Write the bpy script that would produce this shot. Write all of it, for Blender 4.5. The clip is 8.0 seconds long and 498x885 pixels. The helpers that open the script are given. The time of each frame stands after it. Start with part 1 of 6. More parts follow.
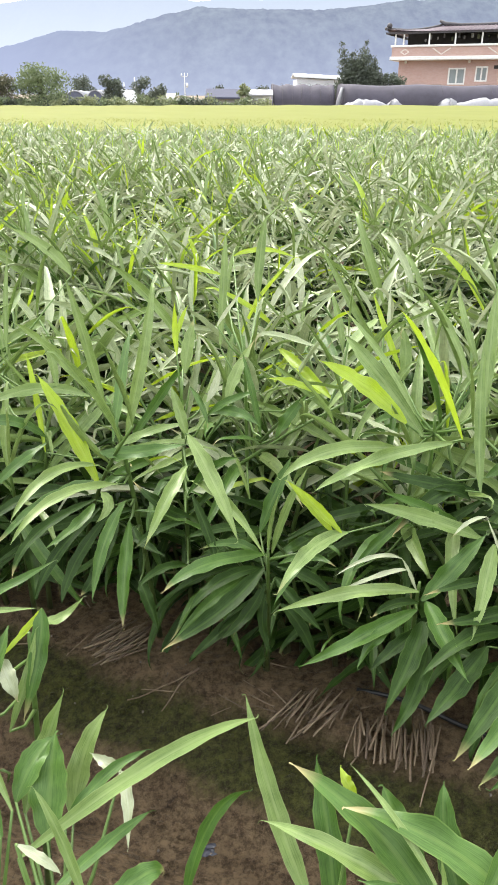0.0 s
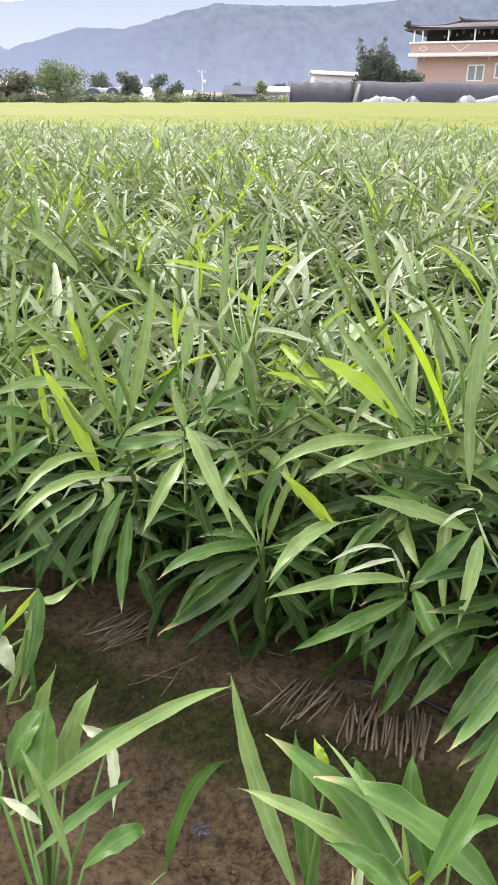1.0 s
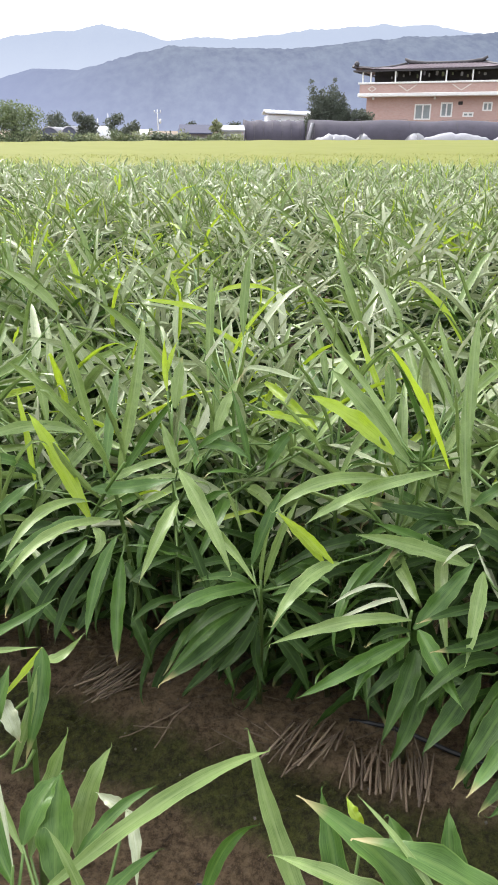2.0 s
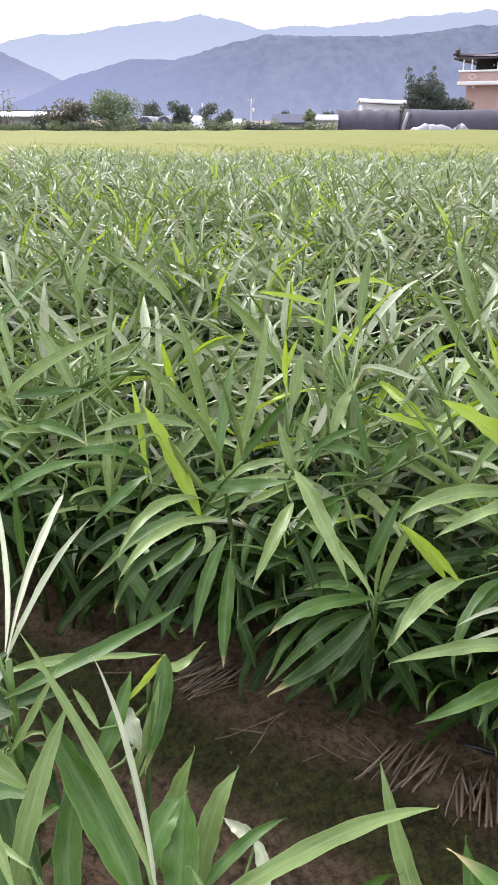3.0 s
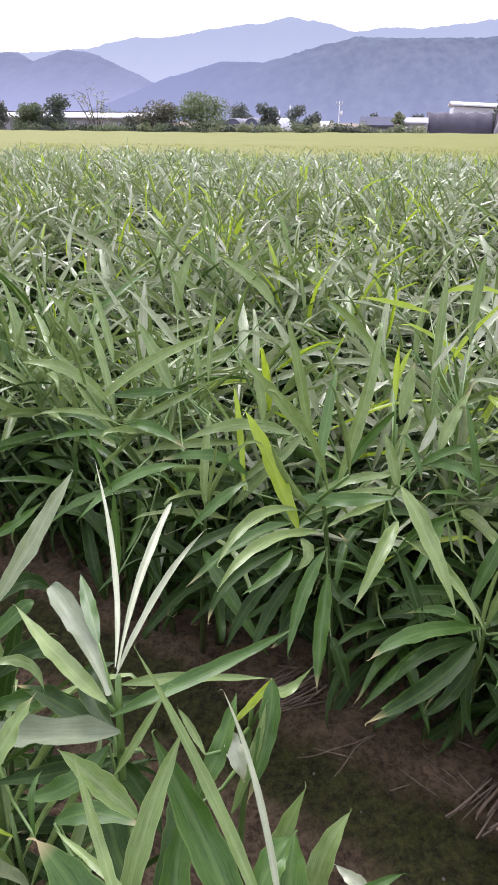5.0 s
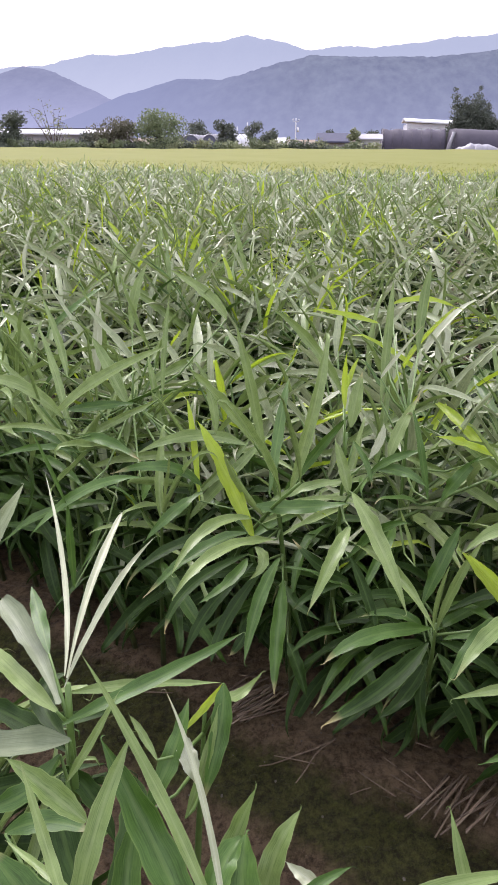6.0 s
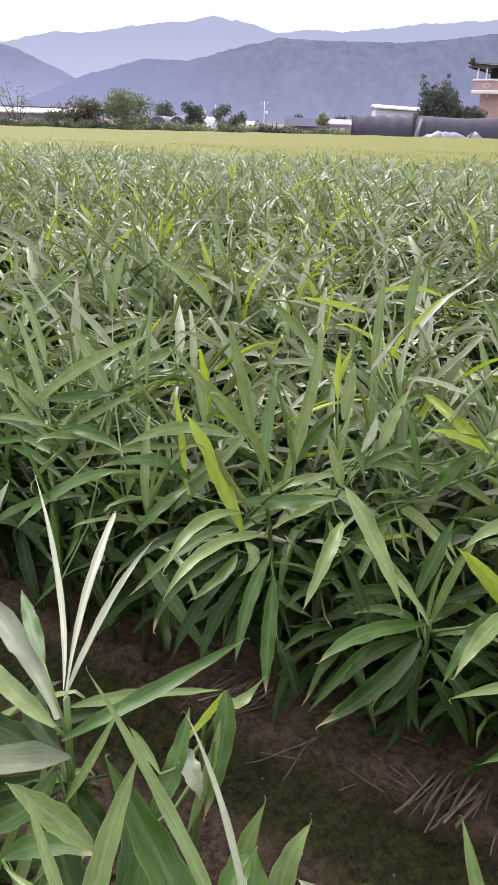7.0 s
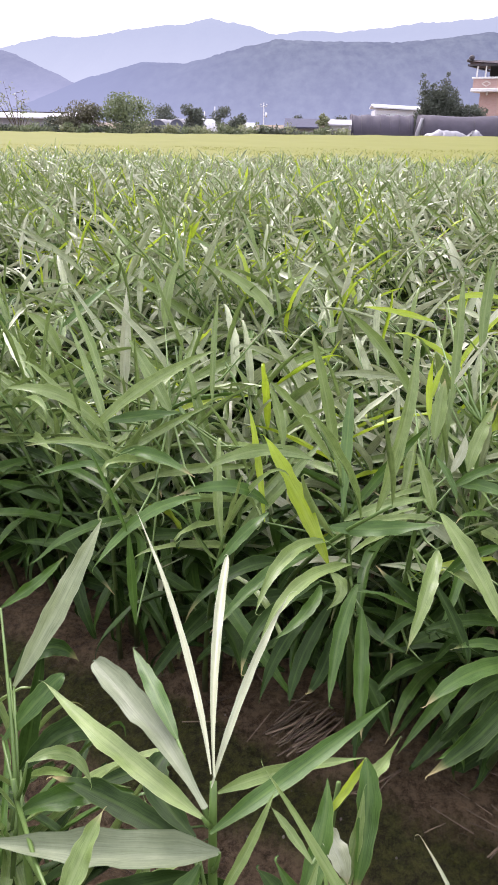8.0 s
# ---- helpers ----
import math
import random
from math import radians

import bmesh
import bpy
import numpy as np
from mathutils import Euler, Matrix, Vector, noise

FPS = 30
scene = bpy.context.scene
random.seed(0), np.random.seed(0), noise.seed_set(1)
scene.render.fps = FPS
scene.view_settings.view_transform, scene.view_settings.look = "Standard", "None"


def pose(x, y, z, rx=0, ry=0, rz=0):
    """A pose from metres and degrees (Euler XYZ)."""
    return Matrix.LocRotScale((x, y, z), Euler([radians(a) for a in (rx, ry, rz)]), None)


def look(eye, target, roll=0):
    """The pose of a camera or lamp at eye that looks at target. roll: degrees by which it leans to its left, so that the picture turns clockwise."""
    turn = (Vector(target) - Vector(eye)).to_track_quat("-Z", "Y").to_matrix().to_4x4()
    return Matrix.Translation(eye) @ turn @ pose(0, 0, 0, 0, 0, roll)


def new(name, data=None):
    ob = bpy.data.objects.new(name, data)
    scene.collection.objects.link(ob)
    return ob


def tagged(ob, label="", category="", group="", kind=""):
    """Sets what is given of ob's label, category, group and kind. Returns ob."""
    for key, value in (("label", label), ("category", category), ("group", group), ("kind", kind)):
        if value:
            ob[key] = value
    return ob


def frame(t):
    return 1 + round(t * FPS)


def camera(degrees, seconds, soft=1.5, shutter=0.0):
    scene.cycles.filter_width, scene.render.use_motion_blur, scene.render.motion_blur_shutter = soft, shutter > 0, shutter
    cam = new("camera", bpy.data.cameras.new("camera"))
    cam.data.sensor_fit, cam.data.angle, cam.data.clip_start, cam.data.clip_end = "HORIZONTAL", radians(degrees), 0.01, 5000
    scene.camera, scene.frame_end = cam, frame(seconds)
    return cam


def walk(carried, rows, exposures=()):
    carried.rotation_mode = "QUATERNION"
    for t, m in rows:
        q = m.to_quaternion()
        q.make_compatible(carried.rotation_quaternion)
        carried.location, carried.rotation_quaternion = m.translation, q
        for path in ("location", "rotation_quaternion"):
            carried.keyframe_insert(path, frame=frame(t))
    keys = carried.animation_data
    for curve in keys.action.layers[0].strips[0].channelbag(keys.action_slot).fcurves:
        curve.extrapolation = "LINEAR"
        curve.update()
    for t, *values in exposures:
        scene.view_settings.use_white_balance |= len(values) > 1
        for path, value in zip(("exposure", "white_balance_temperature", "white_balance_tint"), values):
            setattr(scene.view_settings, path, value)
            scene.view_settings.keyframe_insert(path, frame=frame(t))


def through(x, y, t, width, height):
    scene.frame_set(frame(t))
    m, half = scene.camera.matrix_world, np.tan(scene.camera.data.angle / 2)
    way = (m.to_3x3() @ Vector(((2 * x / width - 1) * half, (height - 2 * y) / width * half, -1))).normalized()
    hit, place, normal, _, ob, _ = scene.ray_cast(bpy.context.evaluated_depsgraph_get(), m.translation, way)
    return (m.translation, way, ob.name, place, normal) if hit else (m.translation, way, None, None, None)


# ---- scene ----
cam = camera(38.4, 8.0, 1.7)
PATH = [
    (0, (-0.003, 0.054, 1.433), (0.005, 1.852, 0.558), 0.4),
    (0.5, (0.031, 0.015, 1.454), (0.07, 1.825, 0.603), 0.4),
    (1, (0.037, 0.009, 1.443), (0.005, 1.804, 0.561), 0.4),
    (1.2, (0.02, 0.013, 1.431), (0.008, 1.819, 0.572), 0.5),
    (2.3, (-0.063, 0.069, 1.456), (0.016, 1.901, 0.656), 0.1),
    (2.5, (-0.093, 0.095, 1.448), (-0.056, 1.915, 0.621), 0.4),
    (3, (-0.122, 0.107, 1.442), (-0.265, 1.924, 0.618), 0.2),
    (3.5, (-0.146, 0.117, 1.441), (-0.403, 1.925, 0.627), 0.7),
    (4, (-0.164, 0.134, 1.442), (-0.507, 1.93, 0.632), -0.3),
    (4.2, (-0.169, 0.121, 1.444), (-0.548, 1.918, 0.651), -0.5),
    (5.3, (-0.202, 0.163, 1.431), (-0.528, 1.955, 0.605), 0.7),
    (5.5, (-0.195, 0.151, 1.434), (-0.521, 1.948, 0.62), 0.3),
    (6, (-0.169, 0.137, 1.435), (-0.413, 1.96, 0.651), 0.5),
    (6.5, (-0.17, 0.136, 1.442), (-0.316, 1.972, 0.661), 1.8),
    (7, (-0.223, 0.178, 1.43), (-0.373, 1.997, 0.611), 1.8),
    (7.5, (-0.303, 0.233, 1.416), (-0.492, 2.037, 0.573), 0.6),
    (8, (-0.391, 0.27, 1.426), (-0.548, 2.089, 0.611), 0.9),
]
EXPOSURES = [(0.0, 0.7, 6550, 10), (0.5, 0.67, 6250, 12), (1.0, 0.62, 6500, 12), (1.8, 0.48, 6350, 13), (2.5, 0.39, 6350, 15), (3.5, 0.28, 5840, 25), (4.0, 0.24, 5820, 26), (5.5, 0.18, 6060, 28), (6.5, 0.09, 6180, 27), (7.0, 0.10, 6160, 27), (8.0, 0.35, 6240, 28)]
walk(cam, [(t, look(eye, target, roll)) for t, eye, target, roll in PATH], EXPOSURES)

# ---- world, sun, exposure ----
world = bpy.data.worlds.new("overcast_sky")
scene.world = world
world.use_nodes = True
wn, wl = world.node_tree.nodes, world.node_tree.links
wn.clear()
sky = wn.new("ShaderNodeTexSky")
sky.sky_type = "NISHITA"
sky.sun_disc = False
sky.sun_elevation, sky.sun_rotation = radians(45), radians(-27)
sky.dust_density, sky.air_density = 3.0, 1.2
bg_sky, bg_cloud, add_sky, out_w = (wn.new("ShaderNodeBackground"), wn.new("ShaderNodeBackground"),
                                    wn.new("ShaderNodeAddShader"), wn.new("ShaderNodeOutputWorld"))
bg_sky.inputs["Strength"].default_value = 0.05
bg_cloud.inputs["Color"].default_value = (0.97, 0.985, 1.0, 1)
# a cloud cover that is brighter towards the zenith, as an overcast sky is
wtc, wsep, wmap = wn.new("ShaderNodeTexCoord"), wn.new("ShaderNodeSeparateXYZ"), wn.new("ShaderNodeMapRange")
wl.new(wtc.outputs["Generated"], wsep.inputs[0])
wl.new(wsep.outputs["Z"], wmap.inputs["Value"])
wmap.inputs["From Min"].default_value, wmap.inputs["From Max"].default_value = 0.0, 1.0
wmap.inputs["To Min"].default_value, wmap.inputs["To Max"].default_value = 0.62, 1.95
wl.new(wmap.outputs["Result"], bg_cloud.inputs["Strength"])
wl.new(sky.outputs[0], bg_sky.inputs["Color"])
wl.new(bg_sky.outputs[0], add_sky.inputs[0])
wl.new(bg_cloud.outputs[0], add_sky.inputs[1])
wl.new(add_sky.outputs[0], out_w.inputs["Surface"])
sun_data = bpy.data.lights.new("sun", "SUN")
sun_data.energy, sun_data.angle, sun_data.color = 2.9, radians(34), (1.0, 0.97, 0.92)
sun = new("sun", sun_data)
sun.matrix_world = look((-9, 18, 20), (0, 0, 0))


# ---- materials ----
class Nodes:
    """A small writer of node materials."""

    def __init__(self, name):
        self.m = bpy.data.materials.new(name)
        self.m.use_nodes = True
        self.t = self.m.node_tree
        self.bsdf = self.t.nodes["Principled BSDF"]
        self.out = self.t.nodes["Material Output"]

    def node(self, kind, **values):
        n = self.t.nodes.new(kind)
        for k, v in values.items():
            n.inputs[k].default_value = v
        return n

    def link(self, a, b):
        self.t.links.new(a, b)

    def coords(self, which="Object"):
        return self.t.nodes.new("ShaderNodeTexCoord").outputs[which]

    def noise(self, scale, detail=4.0, rough=0.55, vector=None):
        n = self.node("ShaderNodeTexNoise", Scale=scale, Detail=detail, Roughness=rough)
        self.link(vector if vector else self.coords(), n.inputs["Vector"])
        return n.outputs["Fac"]

    def ramp(self, fac, *stops):
        n = self.t.nodes.new("ShaderNodeValToRGB")
        e = n.color_ramp.elements
        while len(e) < len(stops):
            e.new(0.5)
        for k, (p, c) in enumerate(stops):
            e[k].position = p
            e[k].color = (*c, 1) if not isinstance(c, float) else (c, c, c, 1)
        self.link(fac, n.inputs["Fac"])
        return n.outputs["Color"]

    def mix(self, fac, a, b, blend="MIX"):
        n = self.t.nodes.new("ShaderNodeMix")
        n.data_type, n.blend_type = "RGBA", blend
        for sock, v in ((n.inputs[0], fac), (n.inputs[6], a), (n.inputs[7], b)):
            if isinstance(v, bpy.types.NodeSocket):
                self.link(v, sock)
            elif isinstance(v, (int, float)):
                sock.default_value = v
            else:
                sock.default_value = (*v, 1)
        return n.outputs[2]

    def math(self, op, a, b=0.0):
        n = self.t.nodes.new("ShaderNodeMath")
        n.operation = op
        for sock, v in zip(n.inputs, (a, b)):
            if isinstance(v, bpy.types.NodeSocket):
                self.link(v, sock)
            else:
                sock.default_value = v
        return n.outputs[0]

    def bump(self, height, strength, distance=0.01):
        n = self.node("ShaderNodeBump", Strength=strength, Distance=distance)
        self.link(height, n.inputs["Height"])
        self.link(n.outputs[0], self.bsdf.inputs["Normal"])
        return n.outputs[0]

    def set(self, **values):
        for k, v in values.items():
            s = self.bsdf.inputs[k.replace("_", " ")]
            if isinstance(v, bpy.types.NodeSocket):
                self.link(v, s)
            else:
                s.default_value = v if isinstance(v, (int, float)) else (*v, 1)
        return self


def plain(name, colour, rough=0.7, metal=0.0, spread=0.25, scale=3.0, bump=0.0):
    """A surface of one colour with stains at two scales."""
    n = Nodes(name)
    big, small = n.noise(scale), n.noise(scale * 9, 5)
    lo, hi = [c * (1 - spread) for c in colour], [min(1, c * (1 + spread)) for c in colour]
    c = n.mix(0.35, n.ramp(big, (0.3, lo), (0.7, hi)), n.ramp(small, (0.3, lo), (0.7, hi)))
    n.set(Base_Color=c, Roughness=rough, Metallic=metal)
    if bump:
        n.bump(small, bump, 0.02)
    return n.m


def leaf_material(name, lo, hi, rib, rough, through, brown=0.0, gloss=0.6):
    """A blade with a paler midrib, fine parallel veins and its own shade of green."""
    n = Nodes(name)
    uv = n.t.nodes.new("ShaderNodeUVMap").outputs[0]
    sep = n.t.nodes.new("ShaderNodeSeparateXYZ")
    n.link(uv, sep.inputs[0])
    info, geo = n.t.nodes.new("ShaderNodeObjectInfo"), n.t.nodes.new("ShaderNodeNewGeometry")
    pick = n.math("FRACT", n.math("ADD", info.outputs["Random"], n.math("MULTIPLY", geo.outputs["Random Per Island"], 3.7)))
    streak = n.node("ShaderNodeMapping", Scale=(26.0, 5.0, 1.0))
    n.link(uv, streak.inputs[0])
    darker, paler = [c * 0.55 for c in lo], [min(1.0, c * 1.25 + 0.02) for c in hi]
    shade = n.mix(0.5, n.ramp(pick, (0.0, lo), (1.0, hi)), n.ramp(n.noise(17.0, 5, 0.7), (0.32, darker), (0.7, paler)))
    shade = n.mix(0.4, shade, n.ramp(n.noise(1.0, 4, 0.65, streak.outputs[0]), (0.35, darker), (0.68, paler)))
    off = n.math("ABSOLUTE", n.math("SUBTRACT", sep.outputs[0], 0.5))
    ribs = n.ramp(off, (0.0, 1.0), (0.045, 0.75), (0.09, 0.0))
    rim = n.ramp(off, (0.452, 0.0), (0.492, 1.0))
    shade = n.mix(n.math("MAXIMUM", n.math("MULTIPLY", ribs, 0.26), n.math("MULTIPLY", rim, 0.5)), shade, rib)
    wave = n.node("ShaderNodeTexWave", Scale=7.0, Distortion=1.6, Detail=2.0)
    wave.bands_direction = "X"
    n.link(uv, wave.inputs["Vector"])
    shade = n.mix(0.02, shade, n.ramp(wave.outputs["Fac"], (0.2, lo), (0.8, hi)))
    if brown:
        tip = n.math("MULTIPLY", n.ramp(sep.outputs[1], (0.86, 0.0), (0.99, 1.0)),
                     n.ramp(n.math("FRACT", n.math("MULTIPLY", pick, 7.3)), (1 - brown, 0.0), (1 - brown + 0.1, 1.0)))
        shade = n.mix(tip, shade, (0.36, 0.30, 0.14))
    n.set(Base_Color=shade, Roughness=rough, Specular_IOR_Level=gloss)
    nor = n.bump(n.math("ADD", n.math("MULTIPLY", wave.outputs["Fac"], 0.6), n.math("MULTIPLY", ribs, -1.2)), 0.12, 0.0012)
    back = n.node("ShaderNodeBsdfTranslucent")
    n.link(n.mix(0.6, shade, hi), back.inputs["Color"])
    mixer = n.node("ShaderNodeMixShader", Fac=through)
    n.link(n.bsdf.outputs[0], mixer.inputs[1])
    n.link(back.outputs[0], mixer.inputs[2])
    n.link(mixer.outputs[0], n.out.inputs["Surface"])
    return n.m


M_MATURE = leaf_material("ginger_leaf_mature", (0.027, 0.080, 0.005), (0.075, 0.157, 0.018), (0.17, 0.26, 0.06), 0.40, 0.10, 0.22, 0.36)
M_LIGHT = leaf_material("ginger_leaf_light", (0.092, 0.172, 0.028), (0.235, 0.322, 0.092), (0.34, 0.41, 0.17), 0.36, 0.15, 0.12, 0.45)
M_YOUNG = leaf_material("ginger_leaf_young", (0.27, 0.41, 0.012), (0.41, 0.545, 0.03), (0.44, 0.54, 0.10), 0.40, 0.4, 0.05)
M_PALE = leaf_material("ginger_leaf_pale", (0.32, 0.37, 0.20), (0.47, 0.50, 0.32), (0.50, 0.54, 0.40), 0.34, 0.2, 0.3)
# deep green of low leaves, darkened further for the shade inside the beds
M_LEAF_SHADED = leaf_material("ginger_leaf_shaded", (0.007, 0.024, 0.001), (0.027, 0.066, 0.004), (0.10, 0.17, 0.035), 0.46, 0.06, 0.3, 0.16)
M_DULL = leaf_material("ginger_leaf_underside", (0.145, 0.19, 0.10), (0.24, 0.28, 0.165), (0.10, 0.14, 0.06), 0.5, 0.15, 0.1, 0.4)
# pale green with the sky's sheen mixed into the base colour
M_PALE_SHEEN = leaf_material("ginger_leaf_pale_sheen", (0.18, 0.235, 0.10), (0.36, 0.415, 0.22), (0.42, 0.47, 0.28), 0.36, 0.15, 0.2, 0.5)
LEAF_MATS = [M_MATURE, M_LIGHT, M_YOUNG, M_PALE, M_LEAF_SHADED, M_DULL, M_PALE_SHEEN]


def stem_material():
    n = Nodes("ginger_stem_green")
    sep = n.t.nodes.new("ShaderNodeSeparateXYZ")
    n.link(n.coords(), sep.inputs[0])
    # brownish foot, darkened towards the soil for the shade under the leaves
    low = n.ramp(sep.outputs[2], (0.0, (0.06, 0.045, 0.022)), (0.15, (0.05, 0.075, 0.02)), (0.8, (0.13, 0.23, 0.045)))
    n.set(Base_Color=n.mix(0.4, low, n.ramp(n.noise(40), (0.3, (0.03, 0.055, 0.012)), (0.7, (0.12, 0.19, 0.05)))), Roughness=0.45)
    return n.m


M_STEM = stem_material()


def soil_material():
    n = Nodes("wet_brown_soil")
    big, mid, fine, grit = n.noise(2.3, 5), n.noise(11.0, 6, 0.65), n.noise(48.0, 8, 0.8), n.noise(190.0, 3, 0.6)
    earth = n.mix(0.6, n.ramp(mid, (0.38, (0.060, 0.038, 0.021)), (0.60, (0.262, 0.182, 0.104))),
                  n.ramp(fine, (0.40, (0.028, 0.018, 0.010)), (0.57, (0.285, 0.202, 0.12))))
    earth = n.mix(n.ramp(grit, (0.62, 0.0), (0.72, 0.6)), earth, (0.27, 0.20, 0.15))
    moss = n.ramp(n.noise(42.0, 8, 0.85), (0.42, (0.017, 0.018, 0.006)), (0.62, (0.105, 0.118, 0.026)))
    # moss keeps to the wet middle of the furrow, in patches
    across = n.node("ShaderNodeVectorMath")
    across.operation = "DOT_PRODUCT"
    n.link(n.coords(), across.inputs[0])
    across.inputs[1].default_value = (0.403, 0.915, 0.0)
    row = n.math("ABSOLUTE", n.math("SUBTRACT", n.math("FRACT", n.math("DIVIDE", n.math("ADD", across.outputs["Value"], 0.48), 1.1)), 0.5))
    wet = n.math("SUBTRACT", 0.36, n.math("MULTIPLY", row, 2.9))
    place = n.ramp(n.math("ADD", wet, n.math("ADD", n.math("MULTIPLY", big, 0.45), n.math("MULTIPLY", mid, 0.35))), (0.44, 0.0), (0.58, 0.9))
    n.set(Base_Color=n.mix(place, earth, moss), Roughness=n.ramp(mid, (0.35, 0.42), (0.65, 0.85)), Specular_IOR_Level=0.22)
    n.bump(n.math("ADD", n.math("MULTIPLY", mid, 0.5), n.math("ADD", n.math("MULTIPLY", fine, 0.9), n.math("MULTIPLY", grit, 0.3))), 1.0, 0.03)
    return n.m


M_SOIL = soil_material()


def rice_material():
    n = Nodes("ripening_rice")
    geo = n.t.nodes.new("ShaderNodeNewGeometry")
    a = n.ramp(geo.outputs["Random Per Island"], (0.0, (0.23, 0.25, 0.066)), (1.0, (0.32, 0.33, 0.10)))
    band = n.node("ShaderNodeMapping", Scale=(0.25, 1.6, 1.0))
    n.link(n.coords(), band.inputs[0])
    b = n.ramp(n.mix(0.5, n.noise(0.35, 4), n.noise(1.0, 6, 0.7, band.outputs[0])), (0.38, (0.23, 0.255, 0.066)), (0.7, (0.32, 0.33, 0.10)))
    n.set(Base_Color=n.mix(0.5, a, b), Roughness=0.75, Specular_IOR_Level=0.12)
    back = n.node("ShaderNodeBsdfTranslucent")
    back.inputs["Color"].default_value = (0.34, 0.36, 0.09, 1)
    mixer = n.node("ShaderNodeMixShader", Fac=0.35)
    n.link(n.bsdf.outputs[0], mixer.inputs[1])
    n.link(back.outputs[0], mixer.inputs[2])
    n.link(mixer.outputs[0], n.out.inputs["Surface"])
    return n.m


M_RICE = rice_material()


def crown_material(name, lo, hi):
    n = Nodes(name)
    geo = n.t.nodes.new("ShaderNodeNewGeometry")
    n.set(Base_Color=n.mix(0.5, n.ramp(geo.outputs["Random Per Island"], (0.0, lo), (1.0, hi)), n.ramp(n.noise(0.9, 4), (0.35, lo), (0.7, hi))), Roughness=0.6)
    back = n.node("ShaderNodeBsdfTranslucent")
    back.inputs["Color"].default_value = (*hi, 1)
    mixer = n.node("ShaderNodeMixShader", Fac=0.2)
    n.link(n.bsdf.outputs[0], mixer.inputs[1])
    n.link(back.outputs[0], mixer.inputs[2])
    n.link(mixer.outputs[0], n.out.inputs["Surface"])
    return n.m


M_CROWN = crown_material("tree_leaves_green", (0.085, 0.11, 0.06), (0.185, 0.22, 0.115))
M_CROWN_LIGHT = crown_material("tree_leaves_fresh_green", (0.11, 0.145, 0.075), (0.225, 0.27, 0.14))
M_CROWN_DARK = crown_material("tree_leaves_dark", (0.055, 0.07, 0.052), (0.13, 0.15, 0.105))
M_CROWN_PALE = crown_material("tree_leaves_olive", (0.17, 0.20, 0.10), (0.32, 0.34, 0.19))
M_CROWN_BROWN = crown_material("shrub_leaves_brownish", (0.085, 0.082, 0.055), (0.17, 0.165, 0.105))
M_BARK = plain("grey_brown_bark", (0.10, 0.08, 0.06), 0.9, scale=6)


def straw_material():
    n = Nodes("weathered_straw")
    info = n.t.nodes.new("ShaderNodeObjectInfo")
    c = n.ramp(info.outputs["Random"], (0.0, (0.045, 0.031, 0.021)), (0.5, (0.16, 0.112, 0.07)), (1.0, (0.38, 0.29, 0.195)))
    n.set(Base_Color=n.mix(0.5, c, n.ramp(n.noise(60), (0.3, (0.045, 0.031, 0.021)), (0.7, (0.29, 0.21, 0.14)))), Roughness=0.7)
    return n.m


M_STRAW = straw_material()
M_HOSE = plain("black_polyethylene", (0.012, 0.012, 0.014), 0.4, spread=0.3)
M_SCRAP = plain("dark_blue_grey_film", (0.025, 0.026, 0.038), 0.3, spread=0.5, scale=40)
M_STONE = plain("pale_pebble", (0.16, 0.14, 0.115), 0.8, scale=30)


def brick_wall_material():
    n = Nodes("red_brick")
    br = n.node("ShaderNodeTexBrick", Scale=1.0)
    br.inputs["Color1"].default_value = (0.47, 0.30, 0.26, 1)
    br.inputs["Color2"].default_value = (0.54, 0.37, 0.33, 1)
    br.inputs["Mortar"].default_value = (0.48, 0.40, 0.36, 1)
    br.inputs["Brick Width"].default_value, br.inputs["Row Height"].default_value = 0.21, 0.067
    br.inputs["Mortar Size"].default_value = 0.006
    turn = n.node("ShaderNodeMapping", Rotation=(radians(90), 0, 0))
    n.link(n.coords(), turn.inputs[0])
    n.link(turn.outputs[0], br.inputs["Vector"])
    n.set(Base_Color=n.mix(0.35, br.outputs["Color"], n.ramp(n.noise(0.8, 5), (0.3, (0.43, 0.28, 0.245)), (0.7, (0.58, 0.41, 0.37)))), Roughness=0.85)
    return n.m


M_BRICK = brick_wall_material()
M_WHITE = plain("white_painted_concrete", (0.78, 0.78, 0.76), 0.6, spread=0.08)
M_TILE = plain("brown_roof_tile", (0.115, 0.085, 0.098), 0.7, spread=0.3, scale=2)
M_TILE_DARK = plain("dark_ridge_tile", (0.06, 0.055, 0.06), 0.6)
M_DARK = plain("shaded_interior", (0.05, 0.045, 0.045), 0.9)
M_PANE = plain("window_glass_green_tint", (0.27, 0.31, 0.32), 0.12, spread=0.15)
M_SHADE = plain("black_shade_cloth", (0.052, 0.046, 0.064), 0.8, spread=0.25, scale=1.5, bump=0.3)
M_FILM = plain("translucent_white_film", (0.27, 0.27, 0.29), 0.5, spread=0.18, scale=1.2, bump=0.4)
M_METAL = plain("galvanised_steel", (0.55, 0.56, 0.58), 0.4, 0.6)
M_SHEET = plain("white_steel_sheet", (0.75, 0.77, 0.80), 0.4, spread=0.08)
M_ROOFBLUE = plain("blue_grey_roof_sheet", (0.06, 0.065, 0.10), 0.9, spread=0.2)
M_BLUEFILM = plain("blue_grey_film", (0.12, 0.13, 0.19), 0.6, spread=0.2)
M_CONC_PALE = plain("pale_brick", (0.66, 0.60, 0.55), 0.8, spread=0.1)
M_CONC = plain("grey_concrete", (0.35, 0.34, 0.33), 0.85)


